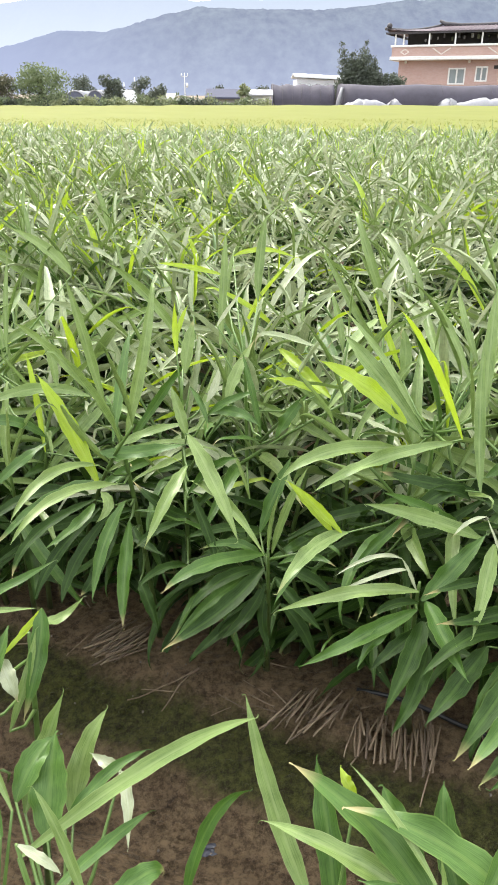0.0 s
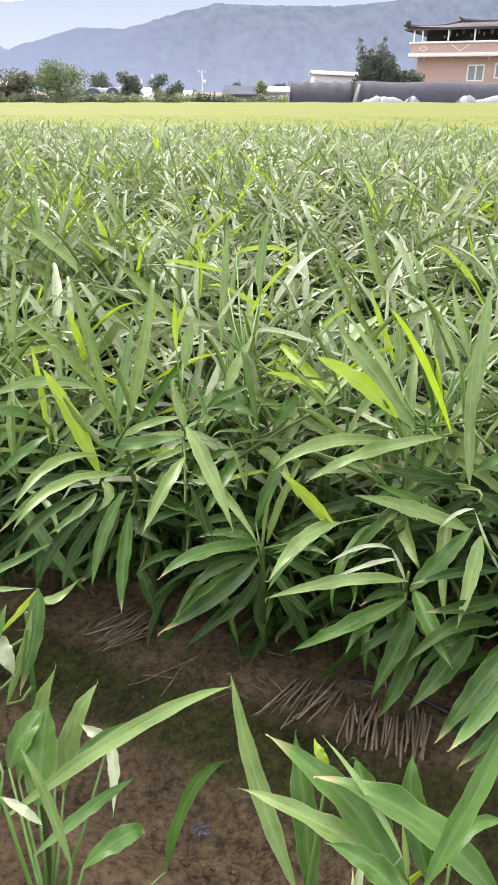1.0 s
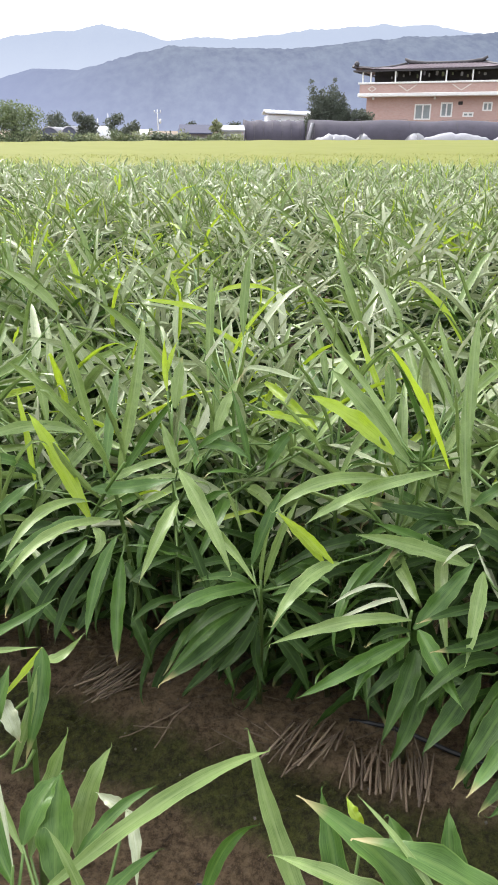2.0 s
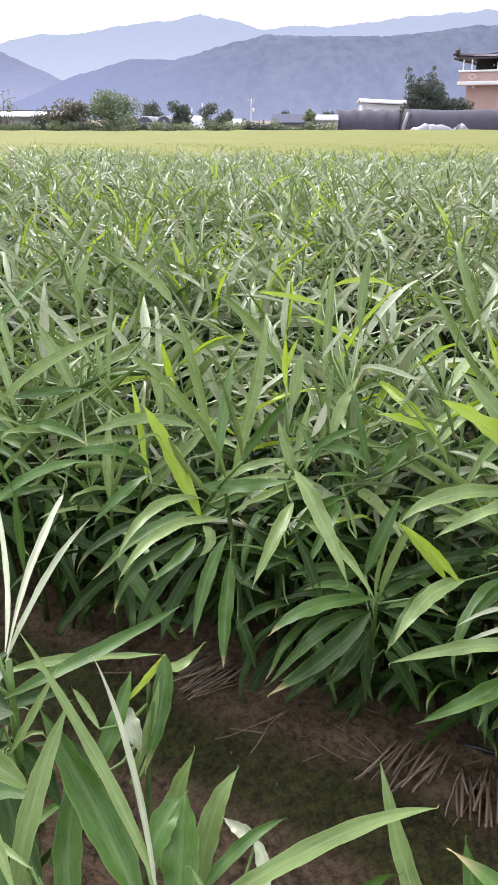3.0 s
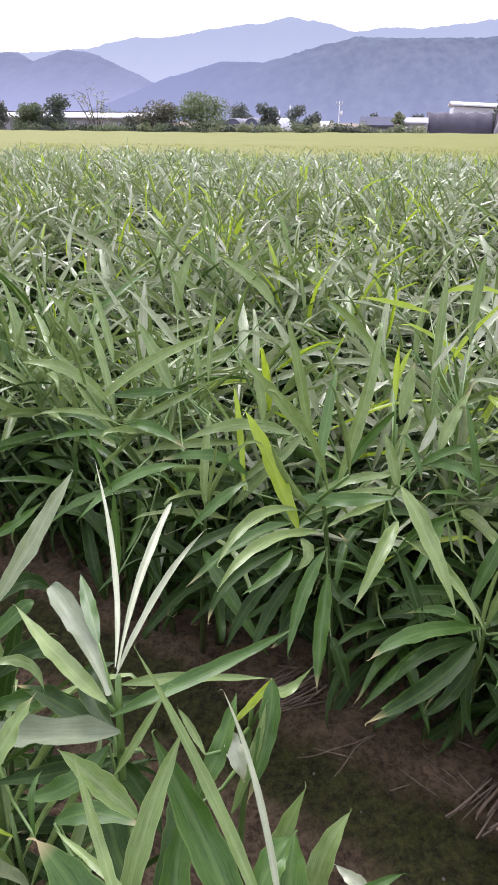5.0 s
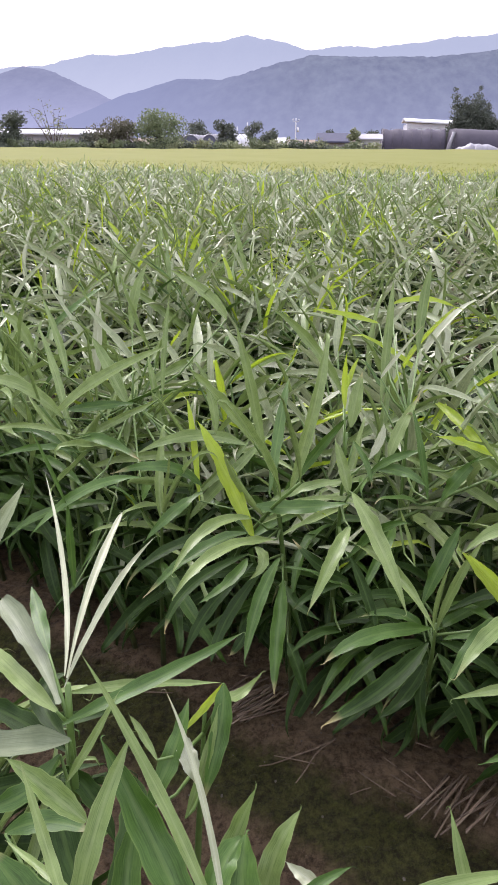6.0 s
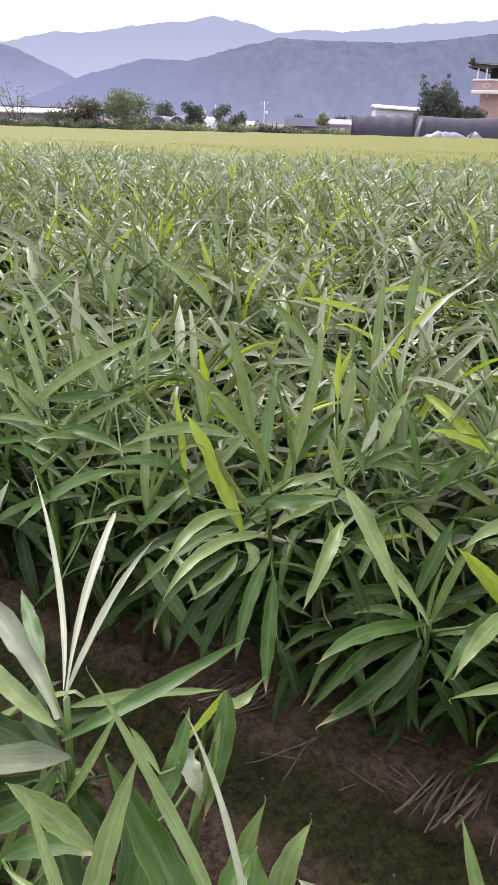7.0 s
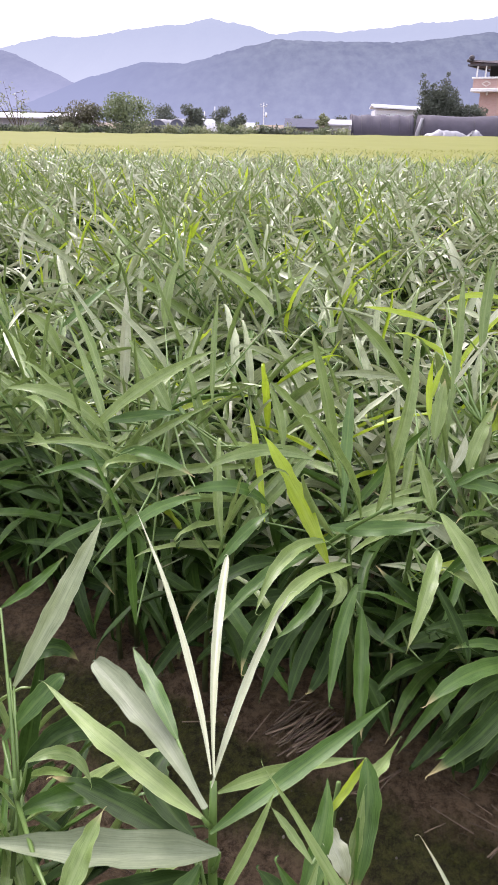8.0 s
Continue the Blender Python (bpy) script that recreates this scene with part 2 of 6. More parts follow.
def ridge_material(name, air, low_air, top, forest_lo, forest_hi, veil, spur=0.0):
    """Forested slopes; kilometres of sky-lit humid air are painted in as a glowing haze, most at the foot."""
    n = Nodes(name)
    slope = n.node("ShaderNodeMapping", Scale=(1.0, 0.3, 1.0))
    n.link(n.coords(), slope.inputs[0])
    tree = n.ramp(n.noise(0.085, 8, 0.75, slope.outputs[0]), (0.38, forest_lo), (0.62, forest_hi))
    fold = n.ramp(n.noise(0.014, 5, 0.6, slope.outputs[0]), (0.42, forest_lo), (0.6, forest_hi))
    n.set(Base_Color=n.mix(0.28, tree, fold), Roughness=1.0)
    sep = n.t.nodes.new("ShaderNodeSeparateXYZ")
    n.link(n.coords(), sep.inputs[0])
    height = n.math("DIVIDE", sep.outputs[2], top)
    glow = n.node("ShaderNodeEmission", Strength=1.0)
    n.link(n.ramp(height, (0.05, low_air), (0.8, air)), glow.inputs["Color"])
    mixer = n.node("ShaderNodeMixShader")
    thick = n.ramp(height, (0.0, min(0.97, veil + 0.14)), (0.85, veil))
    if spur:          # the spur at the range's end gets more of the painted haze
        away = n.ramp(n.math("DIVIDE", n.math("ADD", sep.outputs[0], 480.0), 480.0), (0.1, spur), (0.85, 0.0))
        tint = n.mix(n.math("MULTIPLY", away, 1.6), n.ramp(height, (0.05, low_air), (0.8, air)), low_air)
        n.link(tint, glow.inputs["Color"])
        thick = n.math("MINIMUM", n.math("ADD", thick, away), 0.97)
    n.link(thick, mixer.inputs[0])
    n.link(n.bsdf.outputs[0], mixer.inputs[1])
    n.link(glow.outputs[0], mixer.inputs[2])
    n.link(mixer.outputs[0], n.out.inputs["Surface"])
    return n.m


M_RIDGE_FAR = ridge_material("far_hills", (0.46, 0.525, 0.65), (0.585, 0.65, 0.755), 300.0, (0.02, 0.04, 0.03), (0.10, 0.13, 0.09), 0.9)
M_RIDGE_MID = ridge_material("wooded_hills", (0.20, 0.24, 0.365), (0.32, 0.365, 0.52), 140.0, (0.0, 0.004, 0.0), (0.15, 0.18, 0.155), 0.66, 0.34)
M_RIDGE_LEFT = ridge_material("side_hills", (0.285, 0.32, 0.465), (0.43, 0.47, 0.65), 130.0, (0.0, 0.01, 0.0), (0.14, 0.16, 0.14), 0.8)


# ---- mesh helpers ----
def part(name, bm, material, parent=None, label=""):
    """Links a bmesh as one mesh object, under a thing or on its own."""
    me = bpy.data.meshes.new(name)
    bm.to_mesh(me)
    bm.free()
    return hang(name, me, material, parent, label)


def hang(name, me, material=None, parent=None, label=""):
    if material and not me.materials:
        me.materials.append(material)
    ob = new(name, me)
    if parent:
        ob.parent = parent
    if label:
        ob["label"] = label
    return ob


def empty(name, m, label, category, group=""):
    ob = new(name)
    ob.empty_display_size = 0.1
    ob.matrix_world = m
    return tagged(ob, label, category, group)


def box(bm, lo, hi, bevel=0.0):
    """A block between two corners."""
    c = [(a + b) / 2 for a, b in zip(lo, hi)]
    d = [abs(b - a) for a, b in zip(lo, hi)]
    made = bmesh.ops.create_cube(bm, size=1.0, matrix=Matrix.Translation(c) @ Matrix.Diagonal((*d, 1)))
    if bevel:
        edges = {e for v in made["verts"] for e in v.link_edges}
        bmesh.ops.bevel(bm, geom=list(edges), offset=bevel, segments=1, affect="EDGES")
    return bm


def block(lo, hi, bevel=0.0):
    return box(bmesh.new(), lo, hi, bevel)


def tube(points, radii, sides=6, cap=True):
    """Vertices and faces of a tapered tube along points."""
    pts = np.asarray(points, float)
    tan = np.gradient(pts, axis=0)
    tan /= np.linalg.norm(tan, axis=1)[:, None] + 1e-9
    side = np.cross(tan, (0.31, 0.95, 0.05))
    side /= np.linalg.norm(side, axis=1)[:, None] + 1e-9
    up = np.cross(side, tan)
    ang = np.linspace(0, 2 * math.pi, sides, endpoint=False)
    ring = np.cos(ang)[None, :, None] * side[:, None, :] + np.sin(ang)[None, :, None] * up[:, None, :]
    v = (pts[:, None, :] + ring * np.asarray(radii, float)[:, None, None]).reshape(-1, 3)
    f = [(k * sides + a, k * sides + (a + 1) % sides, (k + 1) * sides + (a + 1) % sides, (k + 1) * sides + a)
         for k in range(len(pts) - 1) for a in range(sides)]
    if cap:
        f += [tuple(range(sides))[::-1], tuple(range((len(pts) - 1) * sides, len(pts) * sides))]
    return v, f


def solid(name, v, f, material, smooth=True):
    me = bpy.data.meshes.new(name)
    me.from_pydata([tuple(p) for p in v], [], f)
    if material:
        me.materials.append(material)
    if smooth:
        me.polygons.foreach_set("use_smooth", [True] * len(me.polygons))
    me.update()
    return me


def joined(name, chunks, materials, smooth=True):
    """One mesh of many pieces: chunks of (verts, quads, uv per vertex, material index)."""
    base, vs, fs, uvs, mi = 0, [], [], [], []
    for v, f, uv, k in chunks:
        vs.append(v)
        fs.append(f + base)
        uvs.append(uv)
        mi.append(np.full(len(f), k))
        base += len(v)
    v, f, uv, mi = np.concatenate(vs), np.concatenate(fs), np.concatenate(uvs), np.concatenate(mi)
    me = bpy.data.meshes.new(name)
    me.vertices.add(len(v))
    me.vertices.foreach_set("co", v.astype(np.float32).ravel())
    me.loops.add(f.size)
    me.loops.foreach_set("vertex_index", f.astype(np.int32).ravel())
    me.polygons.add(len(f))
    me.polygons.foreach_set("loop_start", np.arange(0, f.size, f.shape[1], dtype=np.int32))
    me.polygons.foreach_set("material_index", mi.astype(np.int32))
    me.polygons.foreach_set("use_smooth", np.full(len(f), smooth))
    layer = me.uv_layers.new(name="UVMap")
    layer.data.foreach_set("uv", uv[f.ravel()].astype(np.float32).ravel())
    for m in materials:
        me.materials.append(m)
    me.update(calc_edges=True)
    me.validate()
    return me


# ---- plan: beds run along U, furrows lie every PITCH along V ----
U, V = np.array((0.915, -0.403)), np.array((0.403, 0.915))
PITCH, BED = 1.1, 0.29
FIELD_END = 15.9        # the ginger ends and the rice begins (y)
RICE_END = 54.0


def plan(u, v):
    p = u * U + v * V
    return float(p[0]), float(p[1])


def bed_height(v):
    """The height of the soil across the beds: a flat wet floor, a steep bank foot, then a gentle shoulder."""
    w = (v + PITCH / 2) % PITCH - PITCH / 2
    return np.interp(w, (-0.55, -0.34, -0.2, -0.085, -0.015, 0.09, 0.22, 0.55), (0.03, 0.03, -0.095, -0.105, -0.05, -0.012, 0.025, 0.035))


def soil_z(x, y):
    v = x * V[0] + y * V[1]
    return float(bed_height(np.array(v)))


# ---- ground: one sheet to the horizon ----
def build_ground():
    def spaced(fine_lo, fine_hi, step, reach):
        mid = list(np.arange(fine_lo, fine_hi, step))
        out, d, p = [], step, fine_hi
        while p < reach:
            out.append(p)
            d *= 1.22
            p += d
        low, d, p = [], step, fine_lo
        while p > -reach:
            d *= 1.22
            p -= d
            low.append(p)
        return np.array(low[::-1] + mid + out)

    us, vs = spaced(-1.7, 1.5, 0.02, 4200), spaced(0.25, 2.3, 0.018, 4200)
    uu, vv = np.meshgrid(us, vs)
    x, y = uu * U[0] + vv * V[0], uu * U[1] + vv * V[1]
    near = np.clip((20 - np.hypot(x, y)) / 6, 0, 1)
    z = bed_height(vv) * near - 0.03 * (1 - near)
    flat = z.ravel()
    xs, ys = x.ravel(), y.ravel()
    for k in range(len(flat)):
        if abs(xs[k]) < 2.6 and -0.6 < ys[k] < 3.2:
            p = Vector((xs[k], ys[k], 0))
            w = (xs[k] * V[0] + ys[k] * V[1] + PITCH / 2) % PITCH - PITCH / 2
            rough = 0.35 if -0.22 < w < -0.09 else 1.0          # the floor is smoothed by water
            flat[k] += rough * (0.022 * noise.noise(p * 5) + 0.013 * noise.noise(p * 17) + 0.008 * noise.noise(p * 45))
    n, m = len(us), len(vs)
    a = (np.arange(m - 1)[:, None] * n + np.arange(n - 1)[None, :]).ravel()
    quads = np.stack((a, a + 1, a + n + 1, a + n), 1)
    co = np.stack((xs, ys, flat), 1)
    me = joined("ground", [(co, quads, co[:, :2] * 0.1, 0)], [M_SOIL])
    return tagged(new("ground", me), "wet brown ridged soil with dark mossy furrows", "ground", kind="structure")


build_ground()


# ---- backdrop: hills ----
def ridge(name, label, profile, depth, material, rough, seed):
    """A range of hills: the crest's heights along x, a slope in front of and behind it."""
    px, pz = [p[0] for p in profile], [p[1] for p in profile]
    n, rows = 520, 14
    xs = np.linspace(px[0], px[-1], n)
    crest = np.interp(xs, px, pz)
    co = np.zeros((rows, n, 3))
    for k in range(rows):
        g = k / (rows - 1)
        h = math.sin(min(1.0, g / 0.75) * math.pi / 2) if g < 0.75 else 1 - 0.5 * (g - 0.75) / 0.25
        for a, xx in enumerate(xs):
            w = noise.fractal(Vector((xx / (rough * 9) + seed, g * 2.2, seed)), 0.9, 2.1, 5)
            fine = noise.noise(Vector((xx / rough + seed, g * 9, 0.3)))
            keep = 1.0 if g == 0 else 1 - abs(g - 0.75) * 0.5
            zz = crest[a] * h * (1 + 0.3 * min(0.0, w) * (1 - h) ** 0.4) + (fine * rough * 0.07 if g > 0.1 else 0) + (rough * 0.09 * noise.noise(Vector((xx / (rough * 0.55), seed, 7.0))) + rough * 0.2 * noise.noise(Vector((xx / (rough * 2.4), seed, 3.0))) + rough * 0.06 * noise.noise(Vector((xx / (rough * 0.4), g * 40, 1.0))) if g > 0.6 else 0)
            co[k, a] = (xx, depth + (g - 0.75) * depth * 0.35, max(zz * keep if g < 0.75 else zz, -5 if g else -5))
    idx = (np.arange(rows - 1)[:, None] * n + np.arange(n - 1)[None, :]).ravel()
    quads = np.stack((idx, idx + 1, idx + n + 1, idx + n), 1)
    flat = co.reshape(-1, 3)
    me = joined(name, [(flat, quads, flat[:, :2] * 0.001, 0)], [material])
    return tagged(new(name, me), label, "hill", kind="structure")


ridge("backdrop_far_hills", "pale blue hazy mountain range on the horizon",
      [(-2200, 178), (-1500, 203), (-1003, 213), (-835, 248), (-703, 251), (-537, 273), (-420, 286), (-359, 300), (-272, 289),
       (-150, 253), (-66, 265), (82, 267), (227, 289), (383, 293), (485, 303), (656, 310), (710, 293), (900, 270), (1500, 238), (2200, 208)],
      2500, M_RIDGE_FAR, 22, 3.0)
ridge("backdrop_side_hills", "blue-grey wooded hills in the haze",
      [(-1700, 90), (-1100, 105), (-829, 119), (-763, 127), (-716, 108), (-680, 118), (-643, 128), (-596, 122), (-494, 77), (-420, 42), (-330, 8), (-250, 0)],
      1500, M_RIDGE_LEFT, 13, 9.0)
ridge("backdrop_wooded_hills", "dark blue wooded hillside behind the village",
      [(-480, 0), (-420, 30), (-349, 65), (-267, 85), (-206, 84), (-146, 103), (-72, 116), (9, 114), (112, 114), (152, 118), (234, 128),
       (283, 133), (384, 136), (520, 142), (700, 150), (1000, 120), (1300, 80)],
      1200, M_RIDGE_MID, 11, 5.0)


# ---- rice field ----
def rice_top(x, y):
    """The height of the closed canopy: low at the edge, and higher towards the house."""
    far = np.clip((y - FIELD_END - 2) / 12, 0, 1)
    return 0.60 + 0.11 * np.clip((y - FIELD_END) / 2.5, 0, 1) + far * (0.17 * np.clip((x + 14) / 24, 0, 1) - 0.04)


def build_rice():
    rng = np.random.default_rng(11)
    # the closed canopy of ears between the ginger and the village
    xs, ys = np.linspace(-48, 48, 160), np.concatenate((np.linspace(FIELD_END - 0.7, 26, 50), np.linspace(26.5, RICE_END, 60)))
    gx, gy = np.meshgrid(xs, ys)
    gz = rice_top(gx, gy) + 0.02 * np.sin(gx * 1.7 + gy) + rng.normal(0, 0.012, gx.shape)
    gz[0], gz[-1] = -0.05, -0.05
    co = np.stack((gx, gy, gz), 2).reshape(-1, 3)
    n = len(xs)
    a = (np.arange(len(ys) - 1)[:, None] * n + np.arange(n - 1)[None, :]).ravel()
    chunks = [(co, np.stack((a, a + 1, a + n + 1, a + n), 1), co[:, :2] * 0.1, 0)]
    # blades and nodding ears that stand out of it
    count = 16000
    y = FIELD_END + 0.5 + 8.0 * rng.random(count) ** 1.5
    x = (rng.random(count) * 2 - 1) * 16
    h, lean, w = rng.uniform(0.035, 0.095, count), rng.normal(0, 0.1, (count, 2)), rng.uniform(0.004, 0.009, count)
    foot = np.stack((x, y, rice_top(x, y) - 0.03), 1)
    side = np.stack((np.cos(x * 91), np.sin(x * 91), np.zeros(count)), 1) * w[:, None]
    mid = foot + np.stack((lean[:, 0] * 0.4, lean[:, 1] * 0.4, h * 0.75), 1)
    tip = foot + np.stack((lean[:, 0], lean[:, 1], h * rng.uniform(0.7, 1.0, count)), 1)
    v = np.stack((foot - side, foot + side, mid + side, mid - side, tip + side * 0.2, tip - side * 0.2), 1).reshape(-1, 3)
    b = np.arange(count) * 6
    f = np.concatenate((np.stack((b, b + 1, b + 2, b + 3), 1), np.stack((b + 3, b + 2, b + 4, b + 5), 1)))
    chunks.append((v, f, np.zeros((len(v), 2)), 0))
    me = joined("rice_field", chunks, [M_RICE])
    tagged(new("rice_field", me), "ripening yellow-green rice field behind the ginger", "rice field", kind="stuff")


build_rice()


# ---- trees and shrubs beyond the rice ----
def tree(name, x, y, height, width, material, seed, label, category="tree", trunk=0.25, leaves=900, size=0.22, squat=1.0, peaks=()):
    """A tapered trunk with limbs and a ragged crown of many small leaf clumps."""
    rng = np.random.default_rng(seed)
    top = empty(name, Matrix.Translation((x, y, -0.05)), label, category)
    bend = rng.normal(0, 0.04 * height, 2)
    pts = [(bend[0] * g * g, bend[1] * g * g, height * 0.8 * g) for g in np.linspace(0, 1, 7)]
    r0 = 0.028 * height
    v, f = tube(pts, [r0 * (1 - 0.85 * g) for g in np.linspace(0, 1, 7)], 7)
    hang("trunk", solid("trunk", v, f, M_BARK), None, top)
    lobes = [(0, 0, height * (0.66 + trunk * 0.1), 0.36)]
    for k in range(13):
        az = k * 2.4 + rng.uniform(-0.4, 0.4)
        lift = trunk + (0.95 - trunk) * rng.uniform(0.05, 0.85)
        reach = width * 0.5 * rng.uniform(0.45, 0.8) * (1.15 - 0.6 * lift)
        end = (math.cos(az) * reach, math.sin(az) * reach, height * lift)
        root = pts[min(5, 1 + int(lift * 4))]
        mid = [(a + b) / 2 + c for a, b, c in zip(root, end, (0, 0, -0.04 * height))]
        v, f = tube([root, mid, end], [r0 * 0.4, r0 * 0.25, r0 * 0.08], 5)
        hang("limb", solid("limb", v, f, M_BARK), None, top)
        lobes.append((*end, rng.uniform(0.15, 0.36)))
    for dx, tall, thick in peaks:          # upright leaders with crowns of their own
        v, f = tube([(dx * 0.3, 0, height * 0.2), (dx * 0.8, 0, height * 0.5), (dx, 0, height * tall * 0.97)], [r0 * 0.5, r0 * 0.3, r0 * 0.06], 5)
        hang("limb", solid("limb", v, f, M_BARK), None, top)
        for g in np.linspace(0.25, 1, 7):
            lobes.append((dx * (0.4 + 0.6 * g) + rng.normal(0, 0.1), rng.normal(0, 0.2), height * tall * (g * 0.88 + 0.06), thick * (1.3 - g * 1.12)))
    cs, ps, ws = [], [], []
    share = leaves / sum(q[3] ** 2 for q in lobes)
    for lx, ly, lz, lr in lobes:
        per = int(share * lr ** 2) + 1
        d = rng.normal(0, 1, (per, 3))
        d /= np.linalg.norm(d, axis=1)[:, None]
        rad = rng.random((per, 1)) ** 0.6 * 1.12 * lr * width * 0.78
        cs.append(np.array((lx, ly, lz)) + d * rad * np.array((1, 1, 0.78 * squat)))
    c = np.concatenate(cs)
    c = c[(c[:, 2] > height * trunk * 0.35) & (c[:, 2] < height * 1.02)]
    k = len(c)
    a, b = rng.normal(0, 1, (k, 3)), rng.normal(0, 1, (k, 3))
    a /= np.linalg.norm(a, axis=1)[:, None]
    b -= (a * b).sum(1)[:, None] * a
    b /= np.linalg.norm(b, axis=1)[:, None]
    s = rng.uniform(0.5, 1.2, (k, 1)) * size
    v = np.stack((c - a * s, c + b * s * 0.5, c + a * s, c - b * s * 0.5), 1).reshape(-1, 3)
    f = np.arange(k * 4).reshape(-1, 4)
    hang("crown", joined("crown", [(v, f, np.zeros((len(v), 2)), 0)], [material], False), None, top)
    return top


# ---- village beyond the rice ----
Y1 = 57.0               # the line of shrubs and sheds
K1 = Y1 / 51.0          # plan numbers below are for 51 m


def far_z(z, y):
    """A height read at 51 m, carried to the distance y."""
    return 1.44 + (z - 1.44) * y / 51.0


def build_house():
    """A two-storey brick house with a balcony under a hipped tile roof."""
    base = Matrix.Translation((13.0, 78.0, -0.05)) @ Matrix.Rotation(radians(-25), 4, "Z")
    house = empty("brick_house", base, "pink brick house with white balcony bands and dark tiled roof", "house")
    L, D = 16.0, 10.0
    windows = [(6.12, 7.72, 2.45, 3.87, 2), (8.62, 9.75, 2.7, 3.98, 2), (10.75, 11.75, 2.7, 3.12, 2), (12.5, 13.4, 3.2, 3.98, 2)]
    # ground-storey wall, pierced by its windows
    cuts_x = sorted({1.3, L - 1.3, *[w[0] for w in windows], *[w[1] for w in windows]})
    cuts_z = sorted({0.0, 4.5, *[w[2] for w in windows], *[w[3] for w in windows]})
    bm = bmesh.new()
    for xa, xb in zip(cuts_x, cuts_x[1:]):
        for za, zb in zip(cuts_z, cuts_z[1:]):
            if not any(w[0] <= xa and xb <= w[1] and w[2] <= za and zb <= w[3] for w in windows):
                box(bm, (xa, 1.0, za), (xb, 1.25, zb))
    box(bm, (1.3, 1.25, 0), (1.55, D - 1.0, 4.5))
    box(bm, (L - 1.55, 1.25, 0), (L - 1.3, D - 1.0, 4.5))
    box(bm, (1.55, D - 1.25, 0), (L - 1.55, D - 1.0, 4.5))
    bmesh.ops.remove_doubles(bm, verts=bm.verts, dist=0.0005)
    part("wall", bm, M_BRICK, house)
    for xa, xb, za, zb, panes in windows:
        bm = bmesh.new()
        t = 0.13
        box(bm, (xa, 0.98, za), (xa + t, 1.16, zb))
        box(bm, (xb - t, 0.98, za), (xb, 1.16, zb))
        box(bm, (xa + t, 0.98, za), (xb - t, 1.16, za + t))
        box(bm, (xa + t, 0.98, zb - t), (xb - t, 1.16, zb))
        xm = (xa + xb) / 2
        box(bm, (xm - t / 2, 0.99, za + t), (xm + t / 2, 1.15, zb - t))
        w = part("window", bm, M_WHITE, house, "white sliding window")
        for a, b in ((xa + t, xm - t / 2), (xm + t / 2, xb - t)):
            part("pane", block((a, 1.06, za + t), (b, 1.09, zb - t)), M_PANE, w, "greenish window pane")
    part("vent", block((10.25, 0.9, 3.75), (10.65, 1.0, 4.05), 0.02), M_DARK, house, "small dark wall vent")
    for s in (2.0, 8.0, 14.0):
        part("eaves_lamp", block((s - 0.1, 0.75, 4.25), (s + 0.1, 0.98, 4.5), 0.05), M_WHITE, house, "small white wall lamp")
    # balcony slab, parapet and rail
    part("cornice", block((0.6, 0.0, 4.5), (L - 0.6, D - 0.2, 4.82), 0.05), M_WHITE, house, "white concrete band")
    bm = bmesh.new()
    box(bm, (0.75, 0.12, 4.82), (L - 0.75, 0.32, 5.6))
    box(bm, (0.75, 0.32, 4.82), (0.95, D - 0.4, 5.6))
    box(bm, (L - 0.95, 0.32, 4.82), (L - 0.75, D - 0.4, 5.6))
    part("parapet", bm, M_BRICK, house)
    bm = bmesh.new()
    box(bm, (0.6, 0.02, 5.6), (L - 0.6, 0.42, 5.78), 0.04)
    box(bm, (0.6, 0.42, 5.6), (1.0, D - 0.3, 5.78), 0.04)
    box(bm, (L - 1.0, 0.42, 5.6), (L - 0.6, D - 0.3, 5.78), 0.04)
    part("handrail", bm, M_WHITE, house, "white parapet coping")
    # pale lozenge and chevrons on the parapet
    def stroke(bm, a, b):
        d = math.hypot(b[0] - a[0], b[1] - a[1])
        m = Matrix.Translation(((a[0] + b[0]) / 2, 0.105, (a[1] + b[1]) / 2)) @ Matrix.Rotation(-math.atan2(b[1] - a[1], b[0] - a[0]), 4, "Y")
        bmesh.ops.create_cube(bm, size=1.0, matrix=m @ Matrix.Diagonal((d, 0.04, 0.09, 1)))
    bm = bmesh.new()
    for a, b in (((1.6, 5.2), (2.0, 5.42)), ((2.0, 5.42), (2.4, 5.2)), ((2.4, 5.2), (2.0, 4.98)), ((2.0, 4.98), (1.6, 5.2))):
        stroke(bm, a, b)
    part("lozenge", bm, M_CONC_PALE, house, "pale brick lozenge")
    for s in (5.45, 10.5):
        bm = bmesh.new()
        stroke(bm, (s - 0.85, 5.5), (s, 4.98))
        stroke(bm, (s, 4.98), (s + 0.85, 5.5))
        part("chevron", bm, M_CONC_PALE, house, "pale brick chevron")
    for s in (1.0, 1.8, 4.2, 6.6, 9.0, 11.4, 13.8):
        part("column", block((s - 0.06, 0.15, 5.78), (s + 0.06, 0.29, 6.85)), M_WHITE, house, "slim white post")
    # plain block whose dark colour stands in for the shade under the eaves
    part("upper_wall", block((1.7, 2.2, 4.82), (L - 1.7, D - 1.6, 6.84)), M_DARK, house, "shaded upper wall")
    rng = random.Random(4)
    for k in range(16):       # goods hung up to dry behind the rail
        s = 3.6 + k * 0.58 + rng.uniform(-0.15, 0.15)
        z = 6.1 + rng.uniform(-0.05, 0.3)
        part("hanging_bundle", block((s, 1.2, z), (s + rng.uniform(0.12, 0.25), 1.35, z + rng.uniform(0.2, 0.42)), 0.04), rng.choice((M_CONC, M_FILM, M_CROWN_PALE)), house, "pale bundle hung up to dry")
